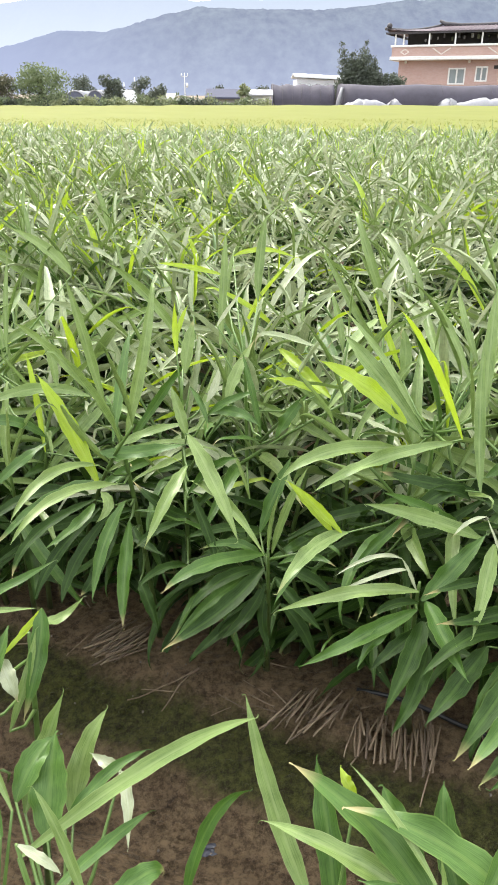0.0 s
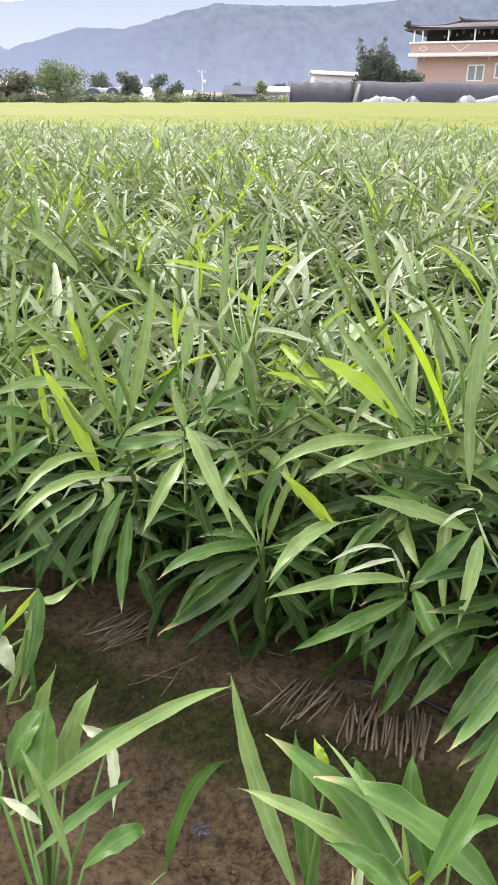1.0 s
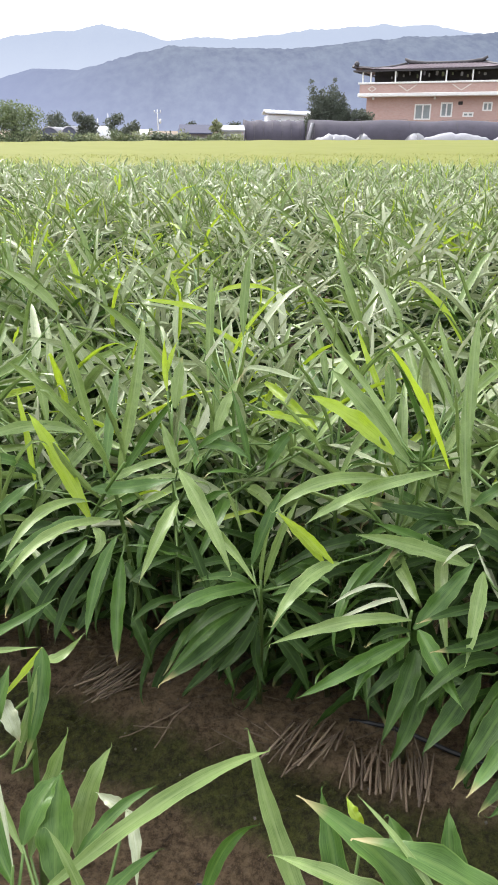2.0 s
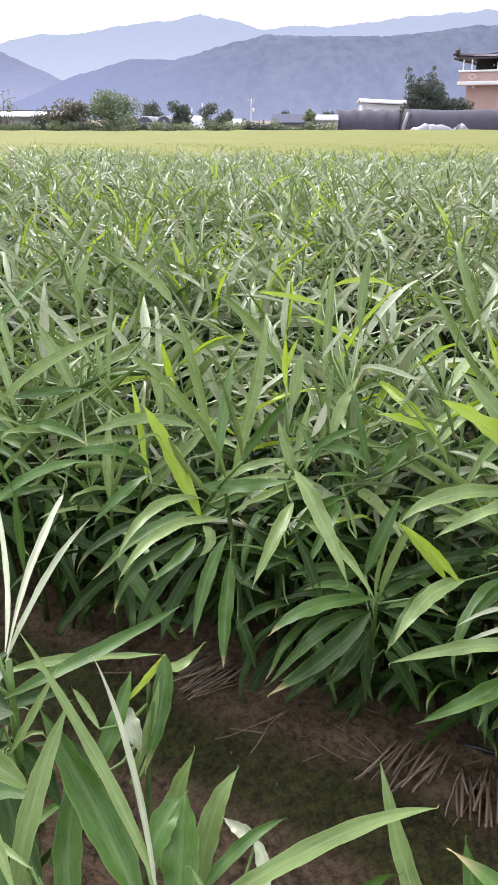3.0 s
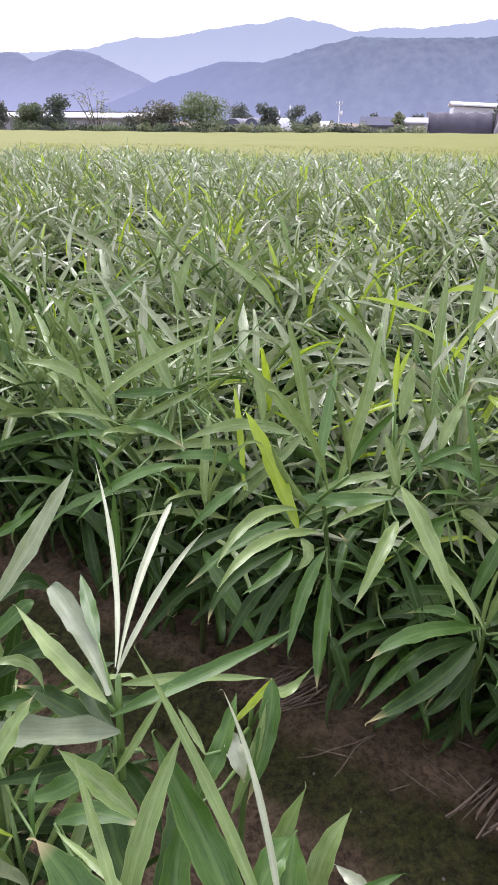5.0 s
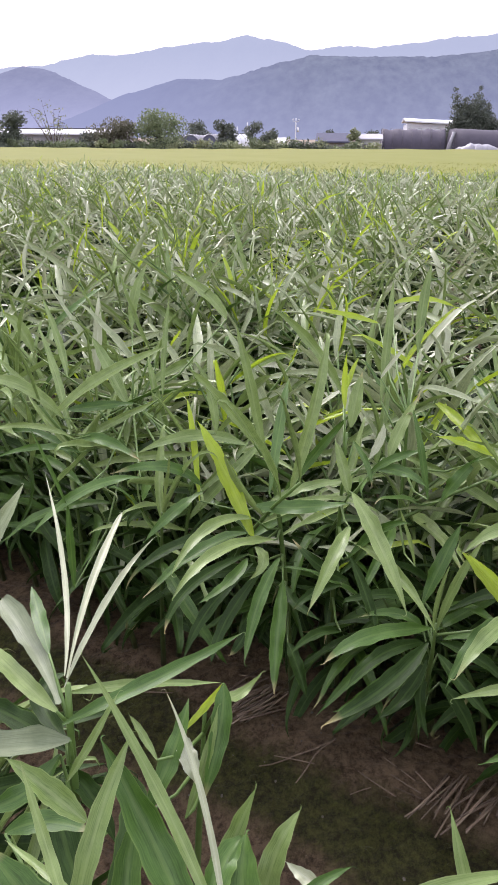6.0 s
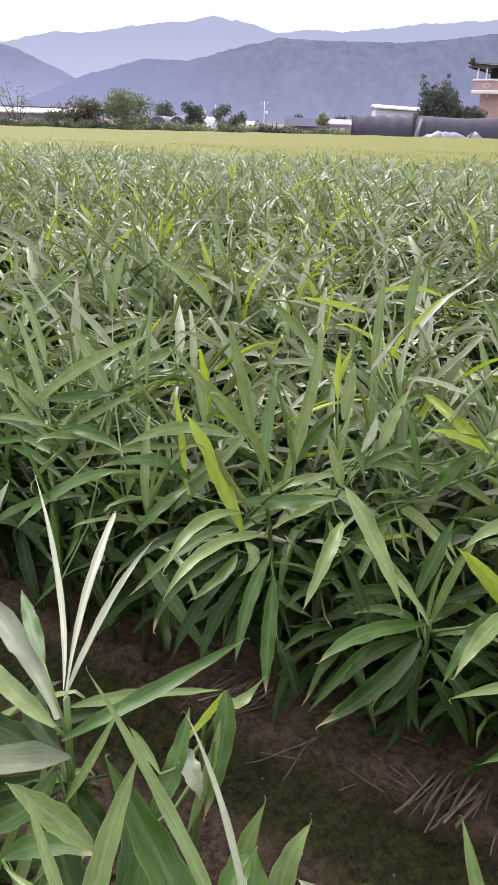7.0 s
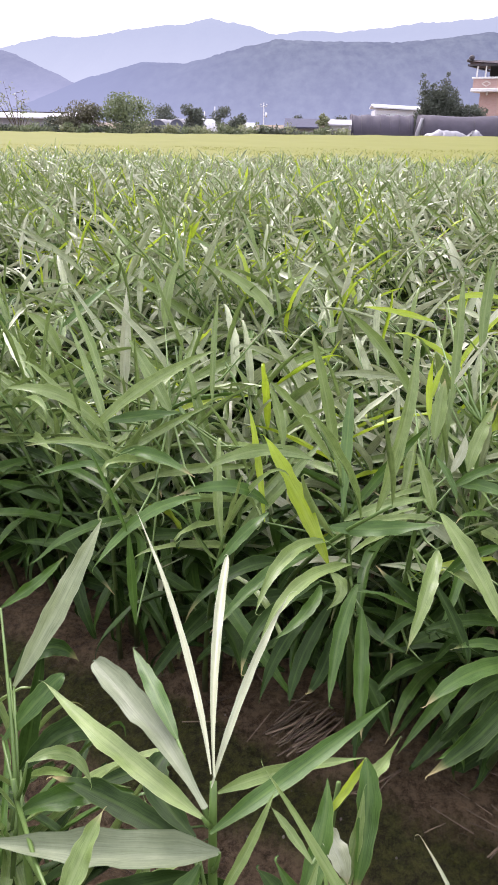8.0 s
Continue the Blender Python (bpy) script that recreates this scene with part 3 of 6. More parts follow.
    # hipped roof with up-curved eaves
    bm = bmesh.new()
    rows = [(0.0, 0.0, 6.85), (0.35, 0.6, 6.97), (0.7, 1.0, 7.22), (1.0, 1.0, 7.62)]
    rings = []
    for inset, _, z in rows:
        ix, iy = 4.2 * inset, (D / 2 - 0.05) * inset
        lift = 0.28 * (1 - inset)
        ring = []
        for (xa, ya), (xb, yb) in (((ix, iy), (L - ix, iy)), ((L - ix, iy), (L - ix, D - iy)), ((L - ix, D - iy), (ix, D - iy)), ((ix, D - iy), (ix, iy))):
            for g in range(8):
                q = g / 8
                ring.append(bm.verts.new((xa + (xb - xa) * q, ya + (yb - ya) * q, z + lift * (abs(q - 0.5) * 2) ** 3)))
        rings.append(ring)
    for a, b in zip(rings, rings[1:]):
        for k in range(len(a)):
            bm.faces.new((a[k], a[(k + 1) % len(a)], b[(k + 1) % len(a)], b[k]))
    bm.faces.new(rings[-1])
    bm.faces.new(rings[0][::-1])
    roof = part("roof", bm, M_TILE, house, "brown glazed tile roof")
    for k in range(40):       # tile courses run up the front slope
        s = 0.5 + k * (L - 1.0) / 39
        run = min(1.0, s / 4.2, (L - s) / 4.2)
        if run > 0.12:
            pts = [p for p in ((s, (D / 2 - 0.05) * i, np.interp(i, (0, 0.35, 0.7, 1.0), (6.87, 6.99, 7.24, 7.64))) for i in np.linspace(0, run * 0.98, 5))]
            v, f = tube(pts, [0.05] * 5, 5)
            hang("tile_rib", solid("tile_rib", v, f, M_TILE), None, roof)
    ridge_pts = [(4.0, D / 2, 8.1), (4.5, D / 2, 7.8), (6, D / 2, 7.67), (8, D / 2, 7.65), (10, D / 2, 7.67), (11.5, D / 2, 7.8), (12.0, D / 2, 8.1)]
    v, f = tube(ridge_pts, [0.12, 0.2, 0.17, 0.16, 0.17, 0.2, 0.12], 8)
    hang("roof_ridge", solid("roof_ridge", v, f, M_TILE_DARK), None, roof, "dark up-curved ridge")
    for x0, y0, x1 in ((0.0, 0.0, 4.2), (L, 0.0, L - 4.2), (0.0, D, 4.2), (L, D, L - 4.2)):
        pts = [(x0 + (x1 - x0) * q, y0 + (D / 2 - y0) * q, np.interp(q, (0, 0.35, 0.7, 1.0), (7.16, 7.08, 7.28, 7.68))) for q in np.linspace(0, 1, 6)]
        v, f = tube(pts, [0.14] * 6, 6)
        hang("hip_tile", solid("hip_tile", v, f, M_TILE_DARK), None, roof)
        bm = bmesh.new()
        bmesh.ops.create_icosphere(bm, subdivisions=2, radius=0.26, matrix=Matrix.Translation((x0 + (0.3 if x1 > x0 else -0.3), y0 + (0.3 if y0 < 1 else -0.3), 7.4)))
        part("finial", bm, M_TILE_DARK, roof, "dark corner finial")
    bm = bmesh.new()
    box(bm, (0.05, 0.05, 6.7), (L - 0.05, 0.2, 6.86))
    box(bm, (0.05, 0.2, 6.7), (0.2, D - 0.2, 6.86))
    box(bm, (L - 0.2, 0.2, 6.7), (L - 0.05, D - 0.2, 6.86))
    part("fascia", bm, M_TILE_DARK, house, "dark eaves board")


build_house()


def shade_tunnel(x0, x1, y, top, depth, label):
    """A long low growing tunnel under black shade cloth, with its hoops and a pale lower skirt."""
    thing = empty("shade_tunnel", Matrix.Translation((x0, y, -0.05)), label, "greenhouse", "shade tunnels beside the rice")
    w = x1 - x0
    nx, na = 26, 14
    co, rng = [], random.Random(int(w * 10))
    for a in range(na + 1):
        th = math.pi * a / na
        for k in range(nx + 1):
            sag = 0.05 * math.sin(k * math.pi * 4 / nx) ** 2
            co.append((w * k / nx, depth / 2 - depth / 2 * math.cos(th), (top + 0.05) * min(1, 1.18 * math.sin(th)) ** 0.6 * (1 - sag) + rng.uniform(-0.02, 0.02)))
    f = [(a * (nx + 1) + k, a * (nx + 1) + k + 1, (a + 1) * (nx + 1) + k + 1, (a + 1) * (nx + 1) + k) for a in range(na) for k in range(nx)]
    f += [tuple(a * (nx + 1) for a in range(na + 1)), tuple(a * (nx + 1) + nx for a in range(na + 1))[::-1]]
    hang("shade_cloth", solid("shade_cloth", co, f, M_SHADE), None, thing)
    for k in range(0, nx + 1, 4):
        pts = [(w * k / nx, depth / 2 - (depth / 2 + 0.03) * math.cos(th), (top + 0.09) * min(1, 1.18 * math.sin(th)) ** 0.6) for th in np.linspace(0.05, math.pi - 0.05, 11)]
        v, ff = tube(pts, [0.012] * 11, 5)
        hang("hoop", solid("hoop", v, ff, M_TILE_DARK), None, thing, "dark steel hoop")
    return thing


YG = 60.0
KG = YG / 51.0
shade_tunnel(1.63 * KG, 5.6 * KG, YG, far_z(2.07, YG), 7.0, "long growing tunnel under black shade cloth")
shade_tunnel(6.0 * KG, 26.0 * KG, YG - 2, far_z(2.1, YG - 2), 6.0, "very long growing tunnel under black shade cloth")
post = empty("gate_post", Matrix.Translation((5.68 * KG, YG - 1.2, -0.05)), "pale leaning plastic flap between the tunnels", "flap")
v, f = tube([(0, 0, 0), (0.05, 0, 1.0), (0.28, 0, 2.0)], [0.2, 0.2, 0.12], 6)
hang("flap_sheet", solid("flap_sheet", v, f, M_FILM), None, post)


def film_roll(x0, x1, height, seed):
    """A crumpled length of white plastic film heaped along the tunnel's foot."""
    rng = random.Random(seed)
    n = 16
    pts = [(x0 + (x1 - x0) * k / n, YG - 3.0 + rng.uniform(-0.1, 0.1), 0.5) for k in range(n + 1)]
    rad = [height * math.sin(math.pi * (k + 0.6) / (n + 1.2)) ** 0.4 * rng.uniform(0.85, 1.1) for k in range(n + 1)]
    v, f = tube(pts, rad, 10)
    tagged(hang("film_roll", solid("film_roll", v, f, M_FILM)), "crumpled white plastic film heaped beside a shade tunnel", "plastic film", "white film heaps")


film_roll(5.95 * KG, 8.55 * KG, 0.72, 1)
film_roll(8.6 * KG, 9.3 * KG, 0.7, 2)
film_roll(11.85 * KG, 12.6 * KG, 0.78, 3)
film_roll(12.6 * KG, 17.0 * KG, 0.8, 4)
film_roll(17.1 * KG, 21.0 * KG, 0.74, 5)


def shed(name, x0, x1, y, eave, ridge_z, depth, wall, roof, label, rise=0.0):
    """A low farm shed with a gabled or lean-to sheet roof."""
    thing = empty(name, Matrix.Translation((x0, y, -0.05)), label, "shed")
    w = x1 - x0
    part("wall", block((0, 0.15, 0), (w, depth - 0.15, eave)), wall, thing)
    bm = bmesh.new()
    o = 0.2
    prof = [(-o, eave - 0.05), (depth / 2, ridge_z), (depth + o, eave - 0.05), (depth + o, eave + 0.05), (depth / 2, ridge_z + 0.12), (-o, eave + 0.07)]
    a = [bm.verts.new((-o, p, z + rise)) for p, z in prof]
    b = [bm.verts.new((w + o, p, z)) for p, z in prof]
    for k in range(6):
        bm.faces.new((a[k], b[k], b[(k + 1) % 6], a[(k + 1) % 6]))
    bm.faces.new(a[::-1])
    bm.faces.new(b)
    part("roof", bm, roof, thing)
    n = max(2, int(w / 2.5))
    for k in range(n):
        s = w * (k + 0.5) / n
        part("door_leaf", block((s - 0.5, 0.08, 0), (s + 0.5, 0.15, eave * 0.8)), M_CONC, thing, "grey shed door")
    return thing


shed("white_hut", 0.19 * K1, 1.45 * K1, Y1 + 1, far_z(1.42, Y1), far_z(1.68, Y1), 2.5, M_SHEET, M_FILM, "small white sheet-metal hut beside the tunnels")
shed("white_barn", 3.1 * 72 / 51, 6.4 * 72 / 51, 72, far_z(2.36, 72), far_z(2.52, 72), 6, M_SHEET, M_SHEET, "white sheet-metal barn behind the tunnels", 0.22)
shed("blue_roofed_shed", -2.6 * 66 / 51, -0.6 * 66 / 51, 66, far_z(1.25, 66), far_z(1.72, 66), 5, M_CONC, M_ROOFBLUE, "low shed with a blue-grey roof")


def polytunnel(x0, x1, y, top, depth, cover, front, label):
    """An arched greenhouse tunnel: its film cover, the hoops over it and the front panel."""
    thing = empty("polytunnel", Matrix.Translation(((x0 + x1) / 2, y, -0.05)), label, "greenhouse", "plastic tunnels in the village")
    half = (x1 - x0) / 2
    side = top * 0.55
    prof = [(-half, 0.0), (-half, side)] + [(-half * math.cos(a), side + (top - side) * math.sin(a)) for a in np.linspace(0.25, math.pi - 0.25, 11)] + [(half, side), (half, 0.0)]
    n = len(prof)
    v = [(px, d, pz) for d in (0.0, depth) for px, pz in prof] + [(px * 0.97, d, pz * 0.98) for d in (0.0, depth) for px, pz in prof]
    f = []
    for k in range(n - 1):
        f += [(k, k + 1, n + k + 1, n + k), (2 * n + k + 1, 2 * n + k, 3 * n + k, 3 * n + k + 1), (k + 1, k, 2 * n + k, 2 * n + k + 1), (n + k, n + k + 1, 3 * n + k + 1, 3 * n + k)]
    hang("cover", solid("cover", v, f, cover), None, thing)
    panel = [(px * 0.955, d, pz * 0.965) for d in (0.05, 0.11) for px, pz in prof]
    faces = [tuple(range(n)), tuple(range(2 * n - 1, n - 1, -1))] + [(k, n + k, n + (k + 1) % n, (k + 1) % n) for k in range(n)]
    hang("front_panel", solid("front_panel", panel, faces, front, False), None, thing)
    for d in np.linspace(0.06, depth - 0.06, 4):
        hv, hf = tube([(px * 1.01, d, pz * 1.01 + 0.005) for px, pz in prof], [0.02] * n, 5)
        hang("hoop", solid("hoop", hv, hf, M_METAL), None, thing)


polytunnel(-11.75 * 64 / 51, -10.45 * 64 / 51, 64, far_z(1.62, 64), 8, M_FILM, M_BLUEFILM, "white plastic greenhouse tunnel behind shrubs")
polytunnel(-10.4 * 64 / 51, -9.35 * 64 / 51, 64.5, far_z(1.66, 64), 8, M_FILM, M_BLUEFILM, "white plastic greenhouse tunnel with a dark blue front")
polytunnel(-9.0 * 64 / 51, -8.05 * 64 / 51, 65, far_z(1.70, 64), 8, M_SHEET, M_BLUEFILM, "small white plastic greenhouse tunnel between trees")
shed("small_white_shed", -5.6 * 64 / 51, -4.9 * 64 / 51, 64, far_z(1.2, 64), far_z(1.4, 64), 3, M_SHEET, M_SHEET, "tiny white shed among shrubs")
shed("long_white_greenhouse", -33 * 68 / 51, -17 * 68 / 51, 68, far_z(1.6, 68), far_z(1.88, 68), 9, M_FILM, M_SHEET, "long low white plastic greenhouse with a dark ridge")
part("roof_edge", block((-33 * 68 / 51, 67.75, far_z(1.86, 68)), (-17 * 68 / 51, 67.95, far_z(1.93, 68))), M_TILE_DARK, bpy.data.objects["long_white_greenhouse"]).matrix_world = Matrix()


def utility_pole(x, y, top, arms, label):
    pole = empty("utility_pole", Matrix.Translation((x, y, -0.05)), label, "utility pole")
    v, f = tube([(0, 0, z) for z in np.linspace(0, top, 5)], np.linspace(0.065, 0.04, 5), 8)
    hang("shaft", solid("shaft", v, f, M_WHITE), None, pole)
    for k in range(arms):
        z = top - 0.35 - 0.8 * k
        part("crossarm", block((-0.3, -0.04, z), (0.3, 0.04, z + 0.05)), M_METAL, pole, "steel crossarm")
        for s in (-0.28, 0.28):
            v, f = tube([(s, 0, z + 0.09), (s, 0, z + 0.2), (s, 0, z + 0.28)], [0.03, 0.045, 0.02], 6)
            hang("insulator", solid("insulator", v, f, M_WHITE), None, pole, "white insulator")
    if arms:
        v, f = tube([(0.22, 0, top * 0.62), (0.22, 0, top * 0.62 + 0.4)], [0.11, 0.11], 8)
        hang("transformer", solid("transformer", v, f, M_WHITE), None, pole, "white transformer can")


utility_pole(-4.03 * 75 / 51, 75, far_z(2.69, 75), 1, "pale concrete utility pole with crossarms behind shrubs")
utility_pole(-7.22 * 75 / 51, 75, far_z(2.42, 75), 0, "slim pale pole among trees")
utility_pole(-7.9 * 75 / 51, 75, far_z(2.15, 75), 0, "slim pale pole among trees")

def half_bare_tree(x, y, height, seed):
    """Several thin limbs that fan out from one foot, with a few tufts of leaves at their ends."""
    rng = np.random.default_rng(seed)
    top = empty("bare_tree", Matrix.Translation((x, y, -0.05)), "thin half-bare tree with sparse olive leaves", "tree")
    tips = []
    for k in range(9):
        out = (k - 4) * 0.19 + rng.normal(0, 0.05)
        high = height * (1.0 - 0.09 * abs(k - 3)) * rng.uniform(0.88, 1.0)
        deep = rng.normal(0, 0.3)
        pts = [(out * high * g ** 1.3 * 0.75, deep * g, high * g) for g in np.linspace(0, 1, 6)]
        v, f = tube(pts, [0.06 * (1.05 - g) for g in np.linspace(0, 1, 6)], 5)
        hang("limb", solid("limb", v, f, M_BARK), None, top)
        for g in (0.55, 0.75, 0.92, 1.0):
            p = np.array([np.interp(g, np.linspace(0, 1, 6), [q[c] for q in pts]) for c in range(3)])
            end = p + np.array((rng.normal(0, 0.3), rng.normal(0, 0.2), rng.uniform(0.05, 0.3)))
            v, f = tube([p, (p + end) / 2, end], [0.02, 0.014, 0.006], 4)
            hang("twig", solid("twig", v, f, M_BARK), None, top)
            tips += [end] * int(rng.integers(2, 16))
    c = np.array(tips) + rng.normal(0, 0.13, (len(tips), 3))
    a, b = rng.normal(0, 1, c.shape), rng.normal(0, 1, c.shape)
    s = 0.085
    v = np.stack((c - a * s * 0.6, c + b * s * 0.4, c + a * s * 0.6, c - b * s * 0.4), 1).reshape(-1, 3)
    hang("crown", joined("crown", [(v, np.arange(len(c) * 4).reshape(-1, 4), np.zeros((len(v), 2)), 0)], [M_CROWN_PALE], False), None, top)


TREES = [
    # x and top as read at 51 m, distance, width, material, trunk share, leaves, label
    (7.12, 4.65, 66, 3.8, M_CROWN_DARK, 0.1, 6500, "large dense dark green broadleaf tree with two peaks beside the house"),
    (9.0, 3.1, 66, 2.6, M_CROWN_DARK, 0.15, 900, "dark green shrub beside the large tree"),
    (-13.2, 3.1, 57, 4.8, M_CROWN_LIGHT, 0.12, 1700, "rounded green tree at the rice field's edge"),
    (-16.1, 2.65, 57, 4.6, M_CROWN_BROWN, 0.1, 1500, "rounded brownish-green shrub at the rice field's edge"),
    (-23.6, 3.1, 57, 2.9, M_CROWN_DARK, 0.2, 1400, "dark green tree with a short trunk"),
    (-25.6, 2.75, 57, 2.9, M_CROWN, 0.1, 1300, "green tree at the rice field's edge"),
    (-28.2, 3.2, 57, 3.2, M_CROWN_DARK, 0.1, 1400, "dark green tree at the rice field's edge"),
    (-31.5, 2.8, 57, 3.4, M_CROWN, 0.1, 1300, "green tree at the rice field's edge"),
    (-8.7, 2.7, 62, 1.8, M_CROWN_DARK, 0.2, 800, "small dark tree among sheds"),
    (-10.6, 2.55, 70, 2.7, M_CROWN_DARK, 0.2, 800, "dark tree behind sheds"),
    (-7.0, 2.5, 74, 2.0, M_CROWN_DARK, 0.3, 700, "dark tree beside a pole"),
    (-5.75, 2.1, 62, 2.0, M_CROWN_DARK, 0.15, 700, "small dark green tree"),
    (-1.9, 2.15, 70, 1.6, M_CROWN_DARK, 0.3, 500, "small dark tree behind a shed"),
    (0.95, 2.15, 72, 1.3, M_CROWN_DARK, 0.3, 400, "small dark tree behind the hut"),
    (-0.15, 2.5, 58, 1.15, M_CROWN_PALE, 0.2, 520, "thin pale green sapling beside the white hut"),
    (-18.2, 1.8, 57, 2.2, M_CROWN_DARK, 0.05, 700, "low dark green shrub"),
]
for k, (tx, tz, ty, tw, tm, tt, tl, lab) in enumerate(TREES):
    tree("tree", tx * ty / 51, ty, far_z(tz, ty) + 0.05, tw * ty / 57, tm, 40 + k, lab, trunk=min(tt, 0.07), leaves=int(tl * 4.2), size=0.105, peaks=((-1.5, 0.98, 0.4), (0.25, 1.0, 0.4), (1.2, 0.76, 0.44), (2.0, 0.56, 0.38), (-0.6, 0.84, 0.44)) if k == 0 else ())
half_bare_tree(-20.6 * K1, Y1, far_z(3.55, Y1) + 0.05, 90)

# shrubs along the far edge of the rice
rs = random.Random(8)
for k in range(64):
    bx = -24.5 + k * 0.40 + rs.uniform(-0.25, 0.25)
    if -22 < bx < -17.5 and rs.random() < 0.5:
        continue
    top_z = rs.uniform(0.95, 1.42) + (0.25 if -11 < bx < -2 and rs.random() < 0.5 else 0)
    tree("shrub", bx * K1, Y1 - 1.6 + rs.uniform(-0.3, 0.3), far_z(top_z, Y1), rs.uniform(1.3, 2.3), rs.choice((M_CROWN, M_CROWN_LIGHT, M_CROWN_PALE, M_CROWN_DARK)), 200 + k,
         "low leafy shrub at the rice field's edge", "shrub", trunk=0.05, leaves=520, size=0.12)


# ---- ginger ----
def leaf_shape(rows, across, width, bend, fold, wave, hook, twist, drift, phase):
    """A lance-shaped blade of length one along +y, its upper side to +z."""
    s = 1 - (1 - np.linspace(0, 1, rows)) ** 1.35
    a = -bend * s ** 1.35
    late = np.clip((s - 0.88) / 0.12, 0, 1)
    a = a - hook * late
    ds = np.diff(s, prepend=0)
    cy, cz = np.cumsum(np.cos(a) * ds), np.cumsum(np.sin(a) * ds)
    cz = cz + 0.012 * np.sin(phase * 3 + 9 * s) * s
    cx = drift * s ** 2
    h = width / 2 * np.maximum(s ** 0.7 * (1 - s) ** 1.1 / 0.30 * (1 + 0.06 * np.sin(phase * 5 + 31 * s)), 0.11 * (1 - s) + 0.03)      # widest before the middle, drawn out to a fine tip
    h[-1] = width * 0.012
    c = np.linspace(-1, 1, across)
    tw = twist * s
    lift = np.abs(c)[None, :] * h[:, None] * fold + h[:, None] * wave * (c[None, :] ** 2) * np.sin(phase + 19 * s[:, None] + 1.4 * np.sign(c)[None, :]) * (0.6 + 0.6 * np.sin(phase * 2 + 7.3 * s[:, None] + 2 * np.sign(c)[None, :]))
    flat = c[None, :] * h[:, None] * math.cos(math.atan(fold) * 0.8)
    ox = flat * np.cos(tw)[:, None] - lift * np.sin(tw)[:, None]
    on = flat * np.sin(tw)[:, None] + lift * np.cos(tw)[:, None]
    v = np.stack((cx[:, None] + ox, cy[:, None] - np.sin(a)[:, None] * on, cz[:, None] + np.cos(a)[:, None] * on), 2).reshape(-1, 3)
    uv = np.stack((np.broadcast_to(c * 0.5 + 0.5, (rows, across)), np.broadcast_to(s[:, None], (rows, across))), 2).reshape(-1, 2)
    i = (np.arange(rows - 1)[:, None] * across + np.arange(across - 1)[None, :]).ravel()
    return v, np.stack((i, i + 1, i + across + 1, i + across), 1), uv


def leaf_kinds(rows, across, seed):
    """The shapes of leaf by kind: spear (rolled), up (young), mid, low (hanging)."""
    rng = np.random.default_rng(seed)
    made = {}
    for kind, n, width, bend, fold, hook in (("spear", 4, 0.05, 0.3, 1.4, 1.0), ("up", 12, 0.085, 0.75, 0.6, 2.6),
                                             ("mid", 12, 0.102, 1.1, 0.4, 2.6), ("low", 9, 0.118, 1.05, 0.3, 2.2)):
        made[kind] = [leaf_shape(rows, across, width * rng.uniform(0.85, 1.15), bend * rng.uniform(0.55, 1.35), fold * rng.uniform(0.6, 1.4),
                                 rng.uniform(0.1, 0.34), hook * rng.uniform(-0.4, 1.7), rng.normal(0, 0.6), rng.normal(0, 0.08), rng.uniform(0, 6))
                      for _ in range(n)]
    return made


KINDS_NEAR, KINDS_MID, KINDS_FAR = leaf_kinds(18, 5, 21), leaf_kinds(8, 3, 22), leaf_kinds(5, 2, 23)
KIND_NAMES = ("spear", "up", "mid", "low")
LEAF_MESH = {}
for kind in KIND_NAMES:
    for k, (v, f, uv) in enumerate(KINDS_NEAR[kind]):
        for m, mat in enumerate(LEAF_MATS):
            LEAF_MESH[kind, k, m] = joined("leaf", [(v, f, uv, 0)], [mat])


def leaf_pose(foot, way, length, roll, bank=0.0):
    """The pose of a leaf that starts at foot along way; its upper side looks up, tipped by roll."""
    y = np.asarray(way, float)
    y = y / np.linalg.norm(y)
    x = np.cross(y, (0, 0, 1))
    if np.linalg.norm(x) < 0.05:
        x = np.array((math.cos(bank), math.sin(bank), 0))
    x = x / np.linalg.norm(x)
    z = np.cross(x, y)
    c, s = math.cos(roll), math.sin(roll)
    x, z = c * x + s * z, c * z - s * x
    m = np.eye(4)
    m[:3, 0], m[:3, 1], m[:3, 2], m[:3, 3] = x * length, y * length, z * length, foot
    return m


